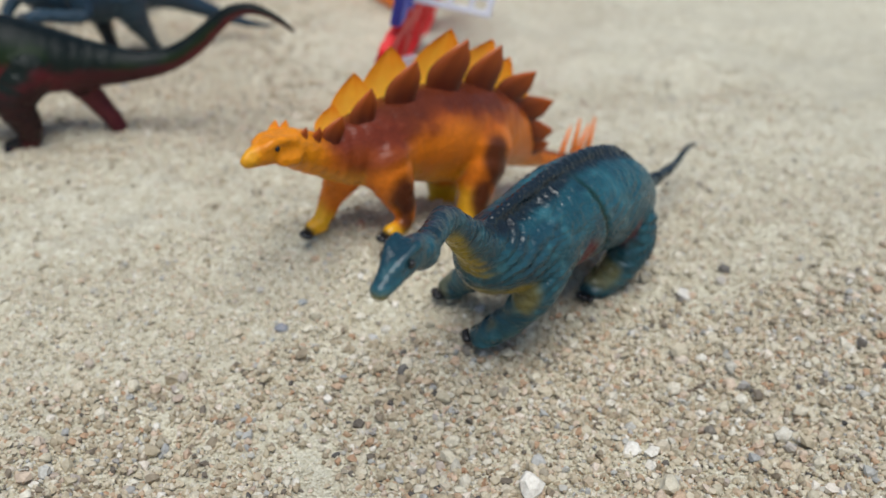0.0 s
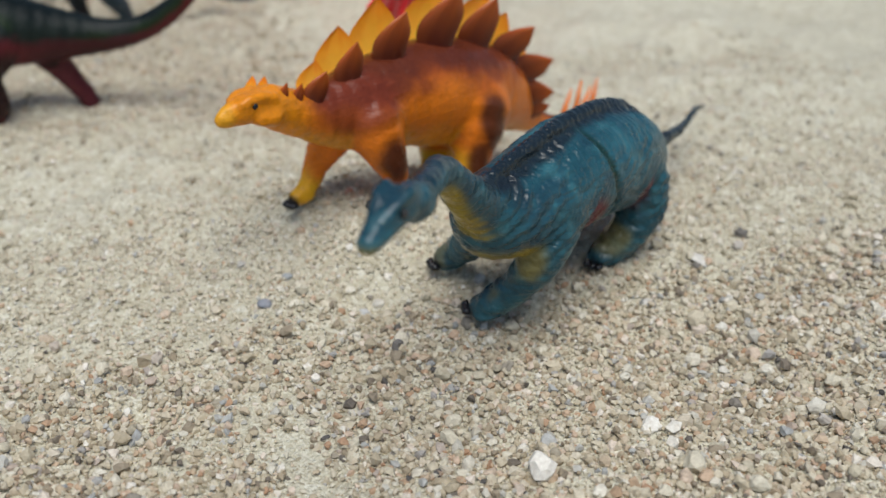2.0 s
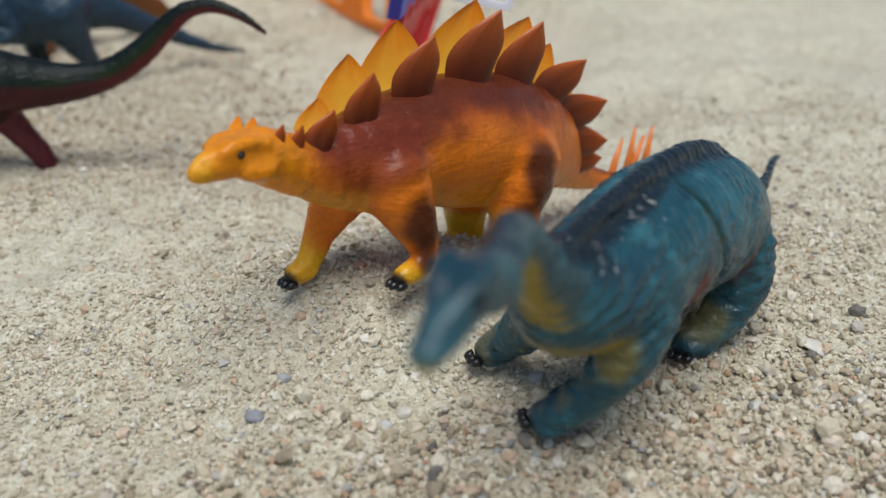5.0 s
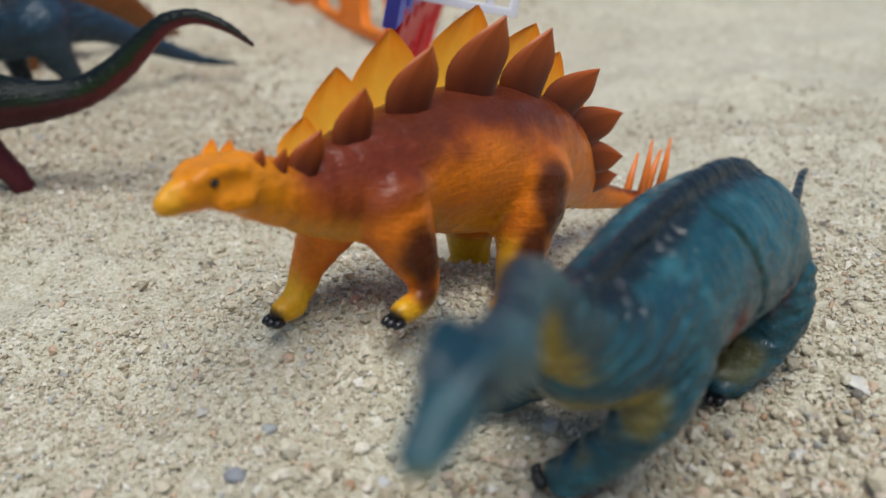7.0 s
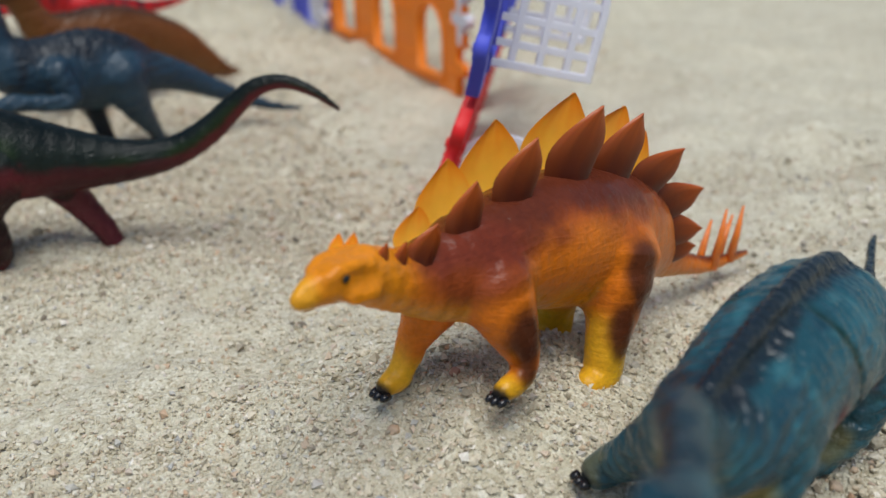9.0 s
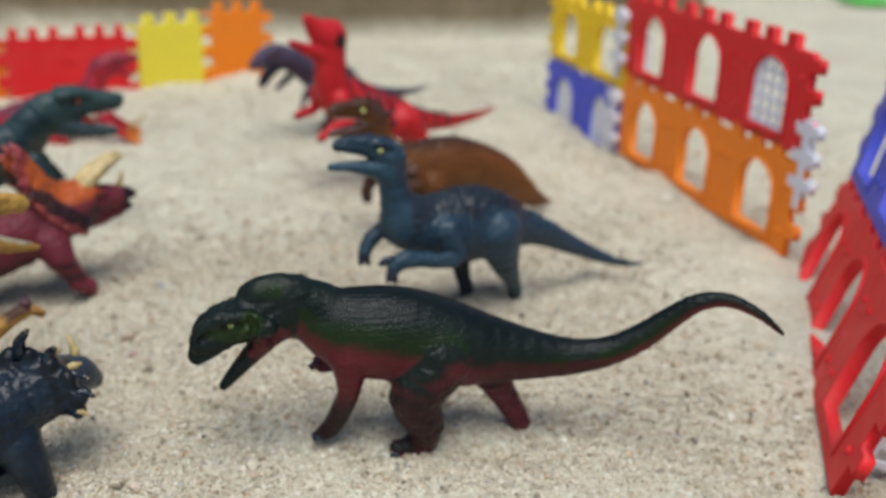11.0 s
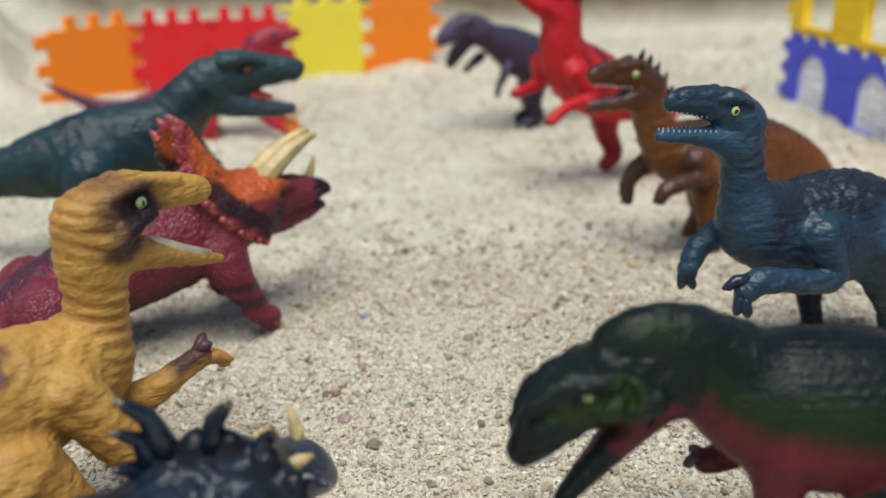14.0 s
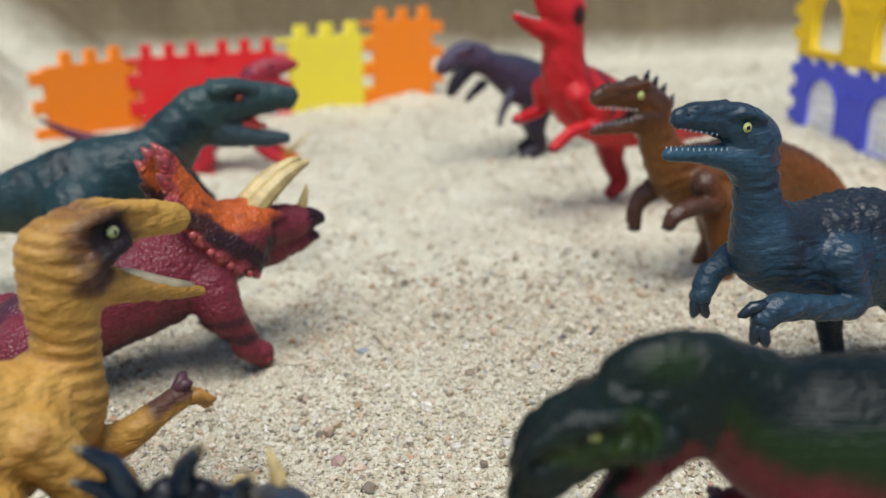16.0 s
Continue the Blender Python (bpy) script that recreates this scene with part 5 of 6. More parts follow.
def toy_far_red(m):
    t = thing("toy_dinosaur", m, "crimson plastic dinosaur with purple tail beside a plastic fence", "toy dinosaur", "toy dinosaurs")
    f = Figure()
    f.chain("head", [(57, 0, 53.5, 2.6), (50, 0, 53, 4.6), (42, 0, 51, 6.4), (36, 0, 47, 6.4)], 0.8, 3)
    f.chain("jaw", [(55, 0, 42.5, 1.8), (48, 0, 44.5, 2.8), (40, 0, 46, 4.4)], 1, 1)
    f.chain("body", [(36, 0, 47, 6.6), (31, 0, 38, 7), (26, 0, 29, 9), (12, 0, 22, 11.5), (-4, 0, 18, 12), (-20, 0, 15, 10), (-34, 0, 15, 6.5), (-48, 0, 18, 4), (-60, 0, 23, 2.6), (-74, 0, 31, 1.0)], 0.85, 4)
    f.pair("leg", [(2, 8, 18, 8), (8, 11, 8, 5), (4, 11, 2, 4), (10, 11, 0, 3.2)])
    f.pair("arm", [(30, 8, 26, 5), (38, 11, 12, 3.6), (46, 12, 6, 3), (54, 12, 1, 3)])

    def paint(p, rel, near, nrm):
        c = flat(len(p), (0.50, 0.020, 0.035))
        c = blend(c, (0.10, 0.022, 0.055), 0.85 * near["body"] * smooth(0.0, 0.7, rel))
        c = blend(c, (0.07, 0.02, 0.045), 0.8 * smooth(-30, -55, p[:, 0]))
        c = blend(c, (0.30, 0.03, 0.05), 0.7 * near["head"])
        c = blend(c, (0.75, 0.22, 0.02), 0.9 * near["arm"] * smooth(46, 52, p[:, 0]))
        return c

    f.skin("body", M_SMOOTH, t, paint, 1.1, lambda p, rel, near: 0.25 * lumps(p, 1.6, 1))
    for s in (1, -1):
        eye(t, *mm(45, s * 4.8, 54), 0.0011, M_BLACK, s, "black eye")
    claws(t, [(55, 12, 1), (55, -12, 1), (10, 11, 0), (10, -11, 0)], M_SPIKE_OR, 1.0, 2.8, 0, "orange claw", "claw")
    part("horn", tube([mm(50, -8, 8, 1.6), mm(57, -9, 13, 1.1), mm(63, -10, 19, 0.4)], 8), M_IVORY, t, "ivory spur")
    return t


def toy_triceratops(m):
    t = thing("toy_triceratops", m, "maroon plastic triceratops with orange frill and ivory horns, on sand", "toy dinosaur", "toy dinosaurs")
    f = Figure()
    f.chain("head", [(69.8, 0, 38.2, 2.8), (64.5, 0, 38.8, 4.8), (56.5, 0, 38.4, 6.8), (48, 0, 38.2, 8.2), (42, 0, 39.5, 8.6)], 0.85, 2.5)
    f.chain("jaw", [(69, 0, 33.0, 1.6), (62.5, 0, 31.6, 2.8), (54, 0, 31, 4.6), (46, 0, 31.5, 5.6)], 0.9, 0.8)
    f.pair("brow", [(56, 5.4, 43, 1.4), (51, 6, 44.6, 1.8), (47, 6, 45, 2)], 1, 1.5)
    for y, z, x in ((0, 64.5, 24.5), (3, 65.5, 23.5), (6, 64, 21.5), (8.5, 60, 20), (10.5, 54.5, 20.5), (12, 48.5, 23), (13, 42.5, 27), (13, 37, 32), (12, 32, 38), (10.5, 29, 44)):
        for s in ((1, -1) if y else (1,)):
            f.chain("frill", [(46, s * y * 0.35, 40 + 0.08 * (z - 40), 5.5), ((46 + x) / 2, s * y * 0.8, (40 + z) / 2 - 2.0 - 0.16 * max(0, z - 42), 3.2), (x, s * y, z, 1.7)], 1, 2.2)
    f.chain("body", [(44, 0, 37, 9.5), (34, 0, 34, 12), (22, 0, 31, 14.5), (8, 0, 28, 15), (-8, 0, 23.5, 14), (-22, 0, 18, 12), (-36, 0, 12.5, 8), (-52, 0, 7.5, 4.5), (-74, 0, 4, 1.6)], 0.9, 4)
    f.pair("leg", [(30, -9, 27, 8.2), (32, -13, 20, 6.0), (36.5, -14, 12, 4.2), (38.5, -14, 7.4, 4.0), (42.5, -14, 4.4, 3.8)])
    f.pair("leg", [(-22, -11, 20, 10), (-16, -14, 10, 7), (-14, -14, 4, 5.2), (-9, -14, 2.5, 4)])
    f.cut([(73, 0.0, 35.4, 1.5), (69, 1.8, 35.4, 1.2), (65, 4.4, 35.0, 0.7), (57, 6.0, 34.2, 0.5)], both=True, k=0.6)
    f.cut([(66.5, 3.2, 39.8, 0.7), (65.8, 3.4, 39.6, 0.6)], both=True, k=0.4)
    f.cut([(53.4, 7.4, 41.2, 1.1), (52, 7.6, 41, 1.1)], both=True, k=0.6)

    def paint(p, rel, near, nrm):
        x, y, z = p.T
        maroon, orange, dark = (0.19, 0.026, 0.040), (0.56, 0.110, 0.018), (0.014, 0.009, 0.014)
        c = flat(len(p), maroon)
        rim = np.sqrt((y / 13.5) ** 2 + ((z - 46.5) / 20.0) ** 2)
        front = near["frill"] + near["brow"] + near["head"] * smooth(52, 46, x)
        c = blend(c, orange, 0.95 * np.clip(front, 0, 1) * smooth(41, 45.5, z + 1.2 * lumps(p, 3)) * smooth(58, 50, x))
        c = blend(c, (0.10, 0.02, 0.02), 0.85 * near["frill"] * smooth(0.45, 0.7, lumps(p, 1.1, 7)))
        c = blend(c, dark, 0.92 * near["frill"] * smooth(4.6, 2.6, np.abs(z - 40.5 + 0.8 * (x - 36) + 1.2 * lumps(p, 2.5))))
        c = blend(c, (0.33, 0.040, 0.055), 0.9 * near["frill"] * smooth(0.86, 0.96, rim + 0.04 * lumps(p, 2)) * smooth(50, 56, z))
        c = blend(c, (0.34, 0.060, 0.060), 0.85 * near["frill"] * smooth(-3.4, -5, z - 40 + 0.8 * (x - 36)))
        for s in (1, -1):
            c = blend(c, dark, 0.95 * blaze(p, (49.5, s * 8, 34), (6.5, 7, 7)) * smooth(-0.5, 0.3, lumps(p, 2.2, 8)))
            c = blend(c, dark, 0.75 * near["leg"] * np.maximum(blaze(p, (35, s * 18, 12), (8, 9, 2.6)), blaze(p, (32, s * 18, 18), (8, 9, 1.8))))
        c = blend(c, dark, 0.92 * near["head"] * smooth(64.6, 66.6, x + 0.6 * lumps(p, 2)))
        c = blend(c, dark, 0.7 * near["jaw"] * smooth(65, 67, x))
        # body darker towards its underside
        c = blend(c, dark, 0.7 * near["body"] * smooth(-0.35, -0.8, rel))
        c = blend(c, (0.03, 0.012, 0.03), 0.75 * near["body"] * smooth(0.45, 0.85, rel + 0.15 * lumps(p, 5)) * smooth(14, -6, x))
        return c

    def relief(p, rel, near):
        x = p[:, 0]
        knob = np.maximum(lumps(p, 1.0, 1) - 0.2, 0)
        return 0.45 * near["frill"] * knob + 0.25 * lumps(p, 0.9, 2) + 0.15 * near["body"] * np.sin(0.7 * x + 3 * lumps(p, 7)) + 0.15 * near["leg"] * np.sin(1.1 * p[:, 2] + 2 * lumps(p, 5)) * smooth(24, 14, p[:, 2])

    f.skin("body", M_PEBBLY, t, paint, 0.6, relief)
    for s in (1, -1):
        pts = [(46, s * 3.4, 43.5, 3.6), (49.5, s * 3.4, 47.4, 3.5), (54, s * 3.4, 51.4, 3.2), (59, s * 3.2, 54.6, 2.5), (63.5, s * 3, 56.8, 1.7), (67, s * 3, 57.8, 0.8)]
        part("brow_horn", horn([mm(*q) for q in pts]), M_IVORY, t, "ridged ivory brow horn")
        eye(t, *mm(52.6, s * 6.3, 41.2), 0.0012, M_BLACK, s, "black eye")
    part("nose_horn", horn([mm(64.4, 0, 41.5, 2.0), mm(66, 0, 45.4, 1.5), mm(66.8, 0, 48.2, 0.9), mm(67.2, 0, 50, 0.4)], 16, 6), M_IVORY, t, "ivory nose horn")
    edge = ((0, 64.5, 24.5), (3, 65.5, 23.5), (6, 64, 21.5), (8.5, 60, 20), (10.5, 54.5, 20.5), (12, 48.5, 23), (13, 42.5, 27), (13, 37, 32), (12, 32, 38), (10.5, 29, 44))
    for s in (1, -1):
        for i in range(19):
            k = i / 2
            y, z, x = [float(np.interp(k, range(10), [e[c] for e in edge])) for c in range(3)]
            big = (1.25 if i % 2 == 0 else 0.55) if z > 55 else 0.6
            out = Vector((-0.6, s * y * 0.05, 0.9 if z > 58 else (-0.5 if z < 45 else 0.2))).normalized()
            a, b = Vector((x + 0.6, s * y * 0.97, z - 0.2)), Vector((x, s * y, z)) + out * 3.0 * big
            if z < 50:
                part("frill_knob", ball(mm(x + 0.3, s * (y + 0.9), z - 0.8), 0.0013 if i % 2 else 0.0010), M_FRILLPINK, t)
                continue
            part("frill_point", tube([mm(*a, 1.6 * big), mm(*a.lerp(b, 0.6), 1.0 * big), mm(*b, 0.3 * big)], 7), M_FRILLPINK, t)
    claws(t, [(42.8, -14, 3.6), (42.8, 14, 3.6), (-8, -14, 2), (-8, 14, 2)], M_FRILL, 1.5, 2.4, 0, "maroon toenail")
    return t


def toy_yellow_raptor(m):
    t = thing("toy_raptor", m, "mustard yellow plastic raptor with dark eye patch, on sand", "toy dinosaur", "toy dinosaurs")
    f = Figure()
    f.chain("head", [(33.2, 0, 74.6, 3.1), (28.6, 0, 75.8, 3.5), (22, 0, 75.8, 4.0), (14.5, 0, 75.2, 5.3), (7, 0, 73.6, 6.3)], 0.85, 2)
    f.pair("head", [(27, 2.0, 78.6, 1.0), (21, 3.0, 79.6, 1.1), (16, 4.4, 80.2, 1.4), (10, 4.4, 78.8, 1.5)], 1, 1.0)
    f.pair("cheek", [(19, 4.4, 73.6, 1.4), (14, 5.4, 72.4, 2.0), (9, 5.6, 70, 2.6)], 1, 1.2)
    f.chain("jaw", [(38, 0.6, 57.2, 1.2), (30.5, 0.4, 59.4, 1.8), (22, 0, 62.6, 2.9), (12, 0, 66.2, 5)], 1.15, 0.8)
    f.chain("neck", [(6.5, 0, 73.4, 7.0), (6.2, 0, 66, 7.0), (6.8, 0, 58, 6.5), (5.8, 0, 50, 6.9), (2, 0, 43, 9.6)], 0.95, 3)
    f.chain("body", [(2, 0, 43.5, 10), (-6, 0, 42.5, 12.5), (-18, 0, 40.5, 15.2), (-32, 0, 36, 15.2), (-46, 0, 31, 10.5), (-62, 0, 28, 6.5), (-85, 0, 27, 3.4), (-108, 0, 30, 1.2)], 0.85, 4)
    f.chain("leg", [(-20, -10, 30, 11), (-12, -14, 17, 6.5), (-20, -14, 8, 4.2), (-14, -14, 2.5, 4), (-6, -14, 1.5, 3)])
    f.chain("leg", [(-26, 10, 30, 11), (-20, 14, 17, 6.5), (-28, 14, 8, 4.2), (-22, 14, 2.5, 4), (-14, 14, 1.5, 3)])
    f.chain("arm", [(-6, -10, 43, 6.4), (-1, -14.5, 34, 5), (2.5, -16, 28.5, 4.6), (7, -13, 27, 3.8), (10, -9, 28, 3.0)])
    f.chain("hand", [(4, 6, 40, 5.5), (9.5, 0, 32, 4.2), (16, -5, 34.6, 3.4), (22, -6, 37.4, 2.6), (27, -6, 38.6, 2.4)])
    f.cut([(20, 6.0, 77.4, 1.3), (16, 6.6, 76.6, 1.9), (14.5, 7.0, 76, 1.4)], both=True, k=1.0)
    f.cut([(33.6, 2.6, 75.8, 0.55), (32, 3.0, 76.2, 0.5)], both=True, k=0.4)
    f.cut([(27, 3.4, 77.2, 0.6), (21.5, 4.2, 77.8, 0.7)], both=True, k=0.8)

    def paint(p, rel, near, nrm):
        x, y, z = p.T
        c = flat(len(p), (0.50, 0.265, 0.055))
        c = blend(c, (0.60, 0.345, 0.080), 0.6 * smooth(0, 0.8, lumps(p, 6)))
        c = blend(c, (0.40, 0.17, 0.030), 0.5 * smooth(0.1, 0.8, lumps(p, 4, 4)))
        c = blend(c, (0.60, 0.34, 0.07), 0.7 * near["head"] * smooth(24, 32, x))
        dark, plum = (0.012, 0.007, 0.009), (0.060, 0.022, 0.026)
        q = p + 0.9 * lumps(p, 1.8, 2)[:, None]
        for s in (1, -1):
            c = blend(c, plum, 0.8 * blaze(q, (14, s * 6, 75.5), (11, 7, 8)))
            c = blend(c, dark, 0.97 * blaze(q, (16.6, s * 5.5, 75.2), (8.2, 6, 6.0)))
            c = blend(c, dark, 0.95 * blaze(q, (15, s * 6, 70.6), (8, 6, 4.0)))
            c = blend(c, plum, 0.85 * blaze(q, (11, s * 6, 68.4), (7.5, 6, 4)))
        c = blend(c, (0.20, 0.075, 0.035), 0.6 * blaze(p, (12, 0, 82), (8, 6, 4)))
        ring = np.sin(z * 2.1 + 0.45 * x + 3.5 * lumps(p, 7)) * smooth(-0.4, 0.4, lumps(p, 5, 3))
        # crease darkness painted into the neck rings where the relief sinks
        c = blend(c, (0.24, 0.090, 0.020), 0.65 * near["neck"] * smooth(-0.55, -0.95, ring))
        c = blend(c, plum, 0.9 * near["hand"] * smooth(17, 20, x) * smooth(-0.1, 0.3, rel))
        c = blend(c, (0.09, 0.035, 0.055), 0.85 * blaze(q, (-22, -6, 53), (9, 9, 7)) * smooth(-0.5, 0.2, lumps(p, 2, 5)))
        return c

    def relief(p, rel, near):
        x, y, z = p.T
        ring = np.sin(z * 2.1 + 0.45 * x + 3.5 * lumps(p, 7)) * smooth(-0.4, 0.4, lumps(p, 5, 3))
        knots = np.abs(lumps(p, 1.6, 8))
        upper = smooth(58, 66, z)
        return near["neck"] * (0.26 * ring * (1 - 0.3 * upper) - 0.25 * knots * upper) + 0.16 * np.sin(1.0 * x - 0.8 * z + 4 * lumps(p, 5)) * near["body"] * smooth(-30, 0, x) + 0.26 * lumps(p, 1.1, 2) * (1 - near["neck"]) + 0.25 * near["arm"] * lumps(p, 1.6, 5)

    f.skin("body", M_MATTE, t, paint, 0.6, relief)
    for s in (1, -1):
        eye(t, *mm(16.4, s * 4.7, 76.4), 0.0013, vinyl("pale_green_eye_paint", (0.40, 0.44, 0.2), 0.2), s, "pale green eye with black slit", slit=True)
    part("tongue", tube([mm(35.6, 0.5, 59.0, 1.0), mm(29, 0.3, 61.4, 1.6), mm(22, 0, 64.8, 1.8), mm(14, 0, 67.6, 1.6)], 9), vinyl("pale_tongue_paint", (0.66, 0.56, 0.36)), t, "pale tongue")
    fingers(t, (26.5, -6, 38), ((33.6, -7, 34.6), (33, -4.5, 35.8), (33.2, -9, 36.6)), 1.6, M_OCHRE, "ochre finger")
    fingers(t, (25.5, -6, 39.4), ((29.5, -4, 42.8), (28.5, -8, 42)), 1.5, M_PLUM, "dark purple finger")
    claws(t, [(-6, -14, 1), (-14, 14, 1)], M_DARKHORN, 1.1, 3, 0, "dark claw", "claw")
    return t


def toy_styracosaurus(m):
    t = thing("toy_styracosaurus", m, "blue-black plastic horned dinosaur with spiked frill, on sand", "toy dinosaur", "toy dinosaurs")
    f = Figure()
    f.chain("head", [(8, -6, 34, 8.5), (15, -4, 31.5, 7.5), (21, -3, 30.5, 6), (26.5, -2, 26.5, 3.4)], 0.95, 3)
    for x, y, z in ((-6, 4, 34), (-5, 2, 38.5), (-3, 0, 42), (1, -3, 44.6), (5, -7.5, 44.8), (9, -12, 42.4), (12, -16.5, 38), (13.5, -19, 32), (13, -18, 27)):
        f.chain("frill", [(8, -6, 34, 6.5), (x, y, z, 2.4)], 1, 3)
    f.chain("body", [(4, -6, 31, 9.5), (-8, -5, 28, 12), (-22, -2, 25.5, 14.5), (-38, 1, 24, 14.5), (-52, 4, 20, 10), (-66, 6, 14, 5), (-84, 8, 10, 1.6)], 1.0, 4)
    f.chain("leg", [(-6, 5, 22, 7), (-4, 8, 12, 5), (-2, 8, 1, 4.4)])
    f.chain("leg", [(-4, -13, 20, 7), (-2, -16, 11, 5), (0, -16, 1, 4.4)])
    f.chain("leg", [(-38, 9, 20, 8), (-36, 12, 11, 5.6), (-34, 12, 1, 4.6)])
    f.chain("leg", [(-36, -9, 20, 8), (-34, -12, 11, 5.6), (-32, -12, 1, 4.6)])

    def paint(p, rel, near, nrm):
        c = flat(len(p), (0.012, 0.021, 0.034))
        c = blend(c, (0.028, 0.042, 0.06), 0.6 * smooth(0.1, 0.7, lumps(p, 4)))
        c = blend(c, (0.008, 0.009, 0.012), 0.85 * near["frill"])
        c = blend(c, (0.012, 0.03, 0.05), 0.6 * near["frill"] * smooth(0.2, 0.7, lumps(p, 2, 3)))
        c = blend(c, (0.055, 0.075, 0.105), 0.7 * near["head"] * smooth(14, 20, p[:, 0]))
        c = blend(c, (0.22, 0.13, 0.03), 0.6 * near["head"] * smooth(26, 20, p[:, 2]))
        # darker along the groove that the relief cuts round the body
        c = blend(c, (0.006, 0.008, 0.010), 0.7 * smooth(0.8, 0.3, np.abs(p[:, 0] + 12)) * near["body"])
        return c

    f.skin("body", M_GLOSS, t, paint, 0.75, lambda p, rel, near: 0.5 * near["body"] * lumps(p, 1.0, 2) + 0.3 * near["frill"] * lumps(p, 1.3) - 0.6 * smooth(0.8, 0.2, np.abs(p[:, 0] + 12)) * near["body"])
    spikes = [((-2, -0.5, 41), (-10, 2, 54.5), 2.4), ((-4, 1.5, 38), (-11, 2, 49), 2.0), ((-5.5, 3, 34.5), (-12, 2, 42), 1.8), ((3, -5, 43), (4, -11.5, 55), 2.3), ((8, -11, 41.5), (9.3, -16, 49), 2.1), ((12, -16, 38), (15, -22, 39), 1.8), ((13, -18.5, 33), (15.5, -24, 33), 1.7)]
    for a, b, r in spikes:
        a, b = Vector(a), Vector(b)
        mid = a.lerp(b, 0.5) + Vector((0.8 if b.z - a.z < 9 or b.x < 0 else -0.6, 0 if b.x < 0 else 1.4, 2.6 if b.x < 0 else 0.6))
        s = part("frill_spike", tube([mm(*a, r * 1.15), mm(*a.lerp(mid, 0.6), r * 0.95), mm(*mid, r * 0.75), mm(*mid.lerp(b, 0.6), r * 0.5), mm(*b, 0.4)], 10), M_DARKHORN, t, "blue-black frill spike")
        c = mid.lerp(b, 0.8)
        part("tip", tube([mm(*c, r * 0.36), mm(*(b + (b - c) * 0.15), 0.3)], 7), M_IVORY, s, "yellow tip")
    part("nose_horn", tube([mm(21, -3, 34.5, 1.9), mm(21.2, -2.8, 39, 1.4), mm(20, -2.4, 44.3, 0.5)], 9), M_IVORY, t, "yellow nose horn")
    for s in (1, -1):
        part("brow_horn", tube([mm(14, -5 + s * 5, 37, 1.7), mm(16.5, -5 + s * 6, 38.4, 1.2), mm(19, -5 + s * 6, 38.2, 0.5)], 8), M_IVORY, t, "yellow brow horn")
        part("cheek_spike", tube([mm(11, -6 + s * 10, 29, 1.8), mm(12.5, -6 + s * 13.5, 28, 1.1), mm(14, -6 + s * 16, 27, 0.4)], 8), M_IVORY, t, "yellow-tipped cheek spike")
        eye(t, *mm(17, -3.6 + s * 6.4, 33.5), 0.0010, M_BLACK, s, "black eye")
    claws(t, [(2, 8, 2), (4, -16, 2)], M_BLACK, 1.4, 2.4, 0, "black toenail")
    return t


toy_stegosaurus(pose(-0.0098, 0.2789, 0.006, 0, -4, 211) @ Matrix.Scale(1.06, 4))
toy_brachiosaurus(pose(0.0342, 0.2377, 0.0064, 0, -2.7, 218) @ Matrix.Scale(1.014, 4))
toy_green_red_rex(pose(-0.117, 0.405, -0.001, 0, 0, 180))
toy_blue_baryonyx(pose(-0.0966, 0.5151, -0.0004, -0.7, 0.7, 202.3) @ Matrix.Scale(1.029, 4))
toy_brown_rex(pose(-0.1115, 0.6175, 0, 0, 0, 203.5))
toy_red_rex(pose(-0.11, 0.72, 0, 0, 0, 216))
toy_purple_rex(pose(-0.16, 0.815, 0, 0, 0, 205))
toy_green_rex(pose(-0.2855, 0.6314, 0.0065, 0, 0, 15.4) @ Matrix.Scale(1.02, 4))
toy_far_red(pose(-0.34, 0.80, 0, 0, 0, 8))
toy_triceratops(pose(-0.3113, 0.5362, 0, 0, 0, 31.5))
toy_yellow_raptor(pose(-0.2931, 0.4411, -0.0031, 0, 0.8, 46))
toy_styracosaurus(pose(-0.262, 0.402, 0.0022, 0, 0, 40))


# ---- toy fences of interlocking plastic tiles ----
def outline(w, h, teeth_top=(0.22, 0.36, 0.52, 0.66, 0.82, 0.96), depth=0.14, left=1, right=1, top=1, bottom=0):
    """The square-toothed outline of a jigsaw tile of body w by h, from its lower left corner."""
    d = depth * h
    pts = []

    def run(a, b, out, on, flip=False):
        cuts = [1 - c for c in teeth_top[::-1]] if flip else list(teeth_top)
        ax, ay = a
        bx, by = b
        at = lambda t, o: (ax + (bx - ax) * t + out[0] * o, ay + (by - ay) * t + out[1] * o)
        pts.append(at(0, 0))
        if on:
            for lo, hi in zip(cuts[::2], cuts[1::2]):
                pts.extend([at(lo, 0), at(lo, d * on), at(hi, d * on), at(hi, 0)])

    run((0, 0), (w, 0), (0, -1), bottom)
    run((w, 0), (w, h), (1, 0), right)
    run((w, h), (0, h), (0, 1), top, True)
    run((0, h), (0, 0), (-1, 0), left, True)
    return pts


def arch(cx, base, w, h, n=12):
    r = w / 2
    pts = [(cx - r, base), (cx + r, base)]
    pts += [(cx + r * math.cos(a), base + h - r * 0.9 + r * 0.9 * math.sin(a)) for a in [math.pi * k / n for k in range(n + 1)]]
    return pts


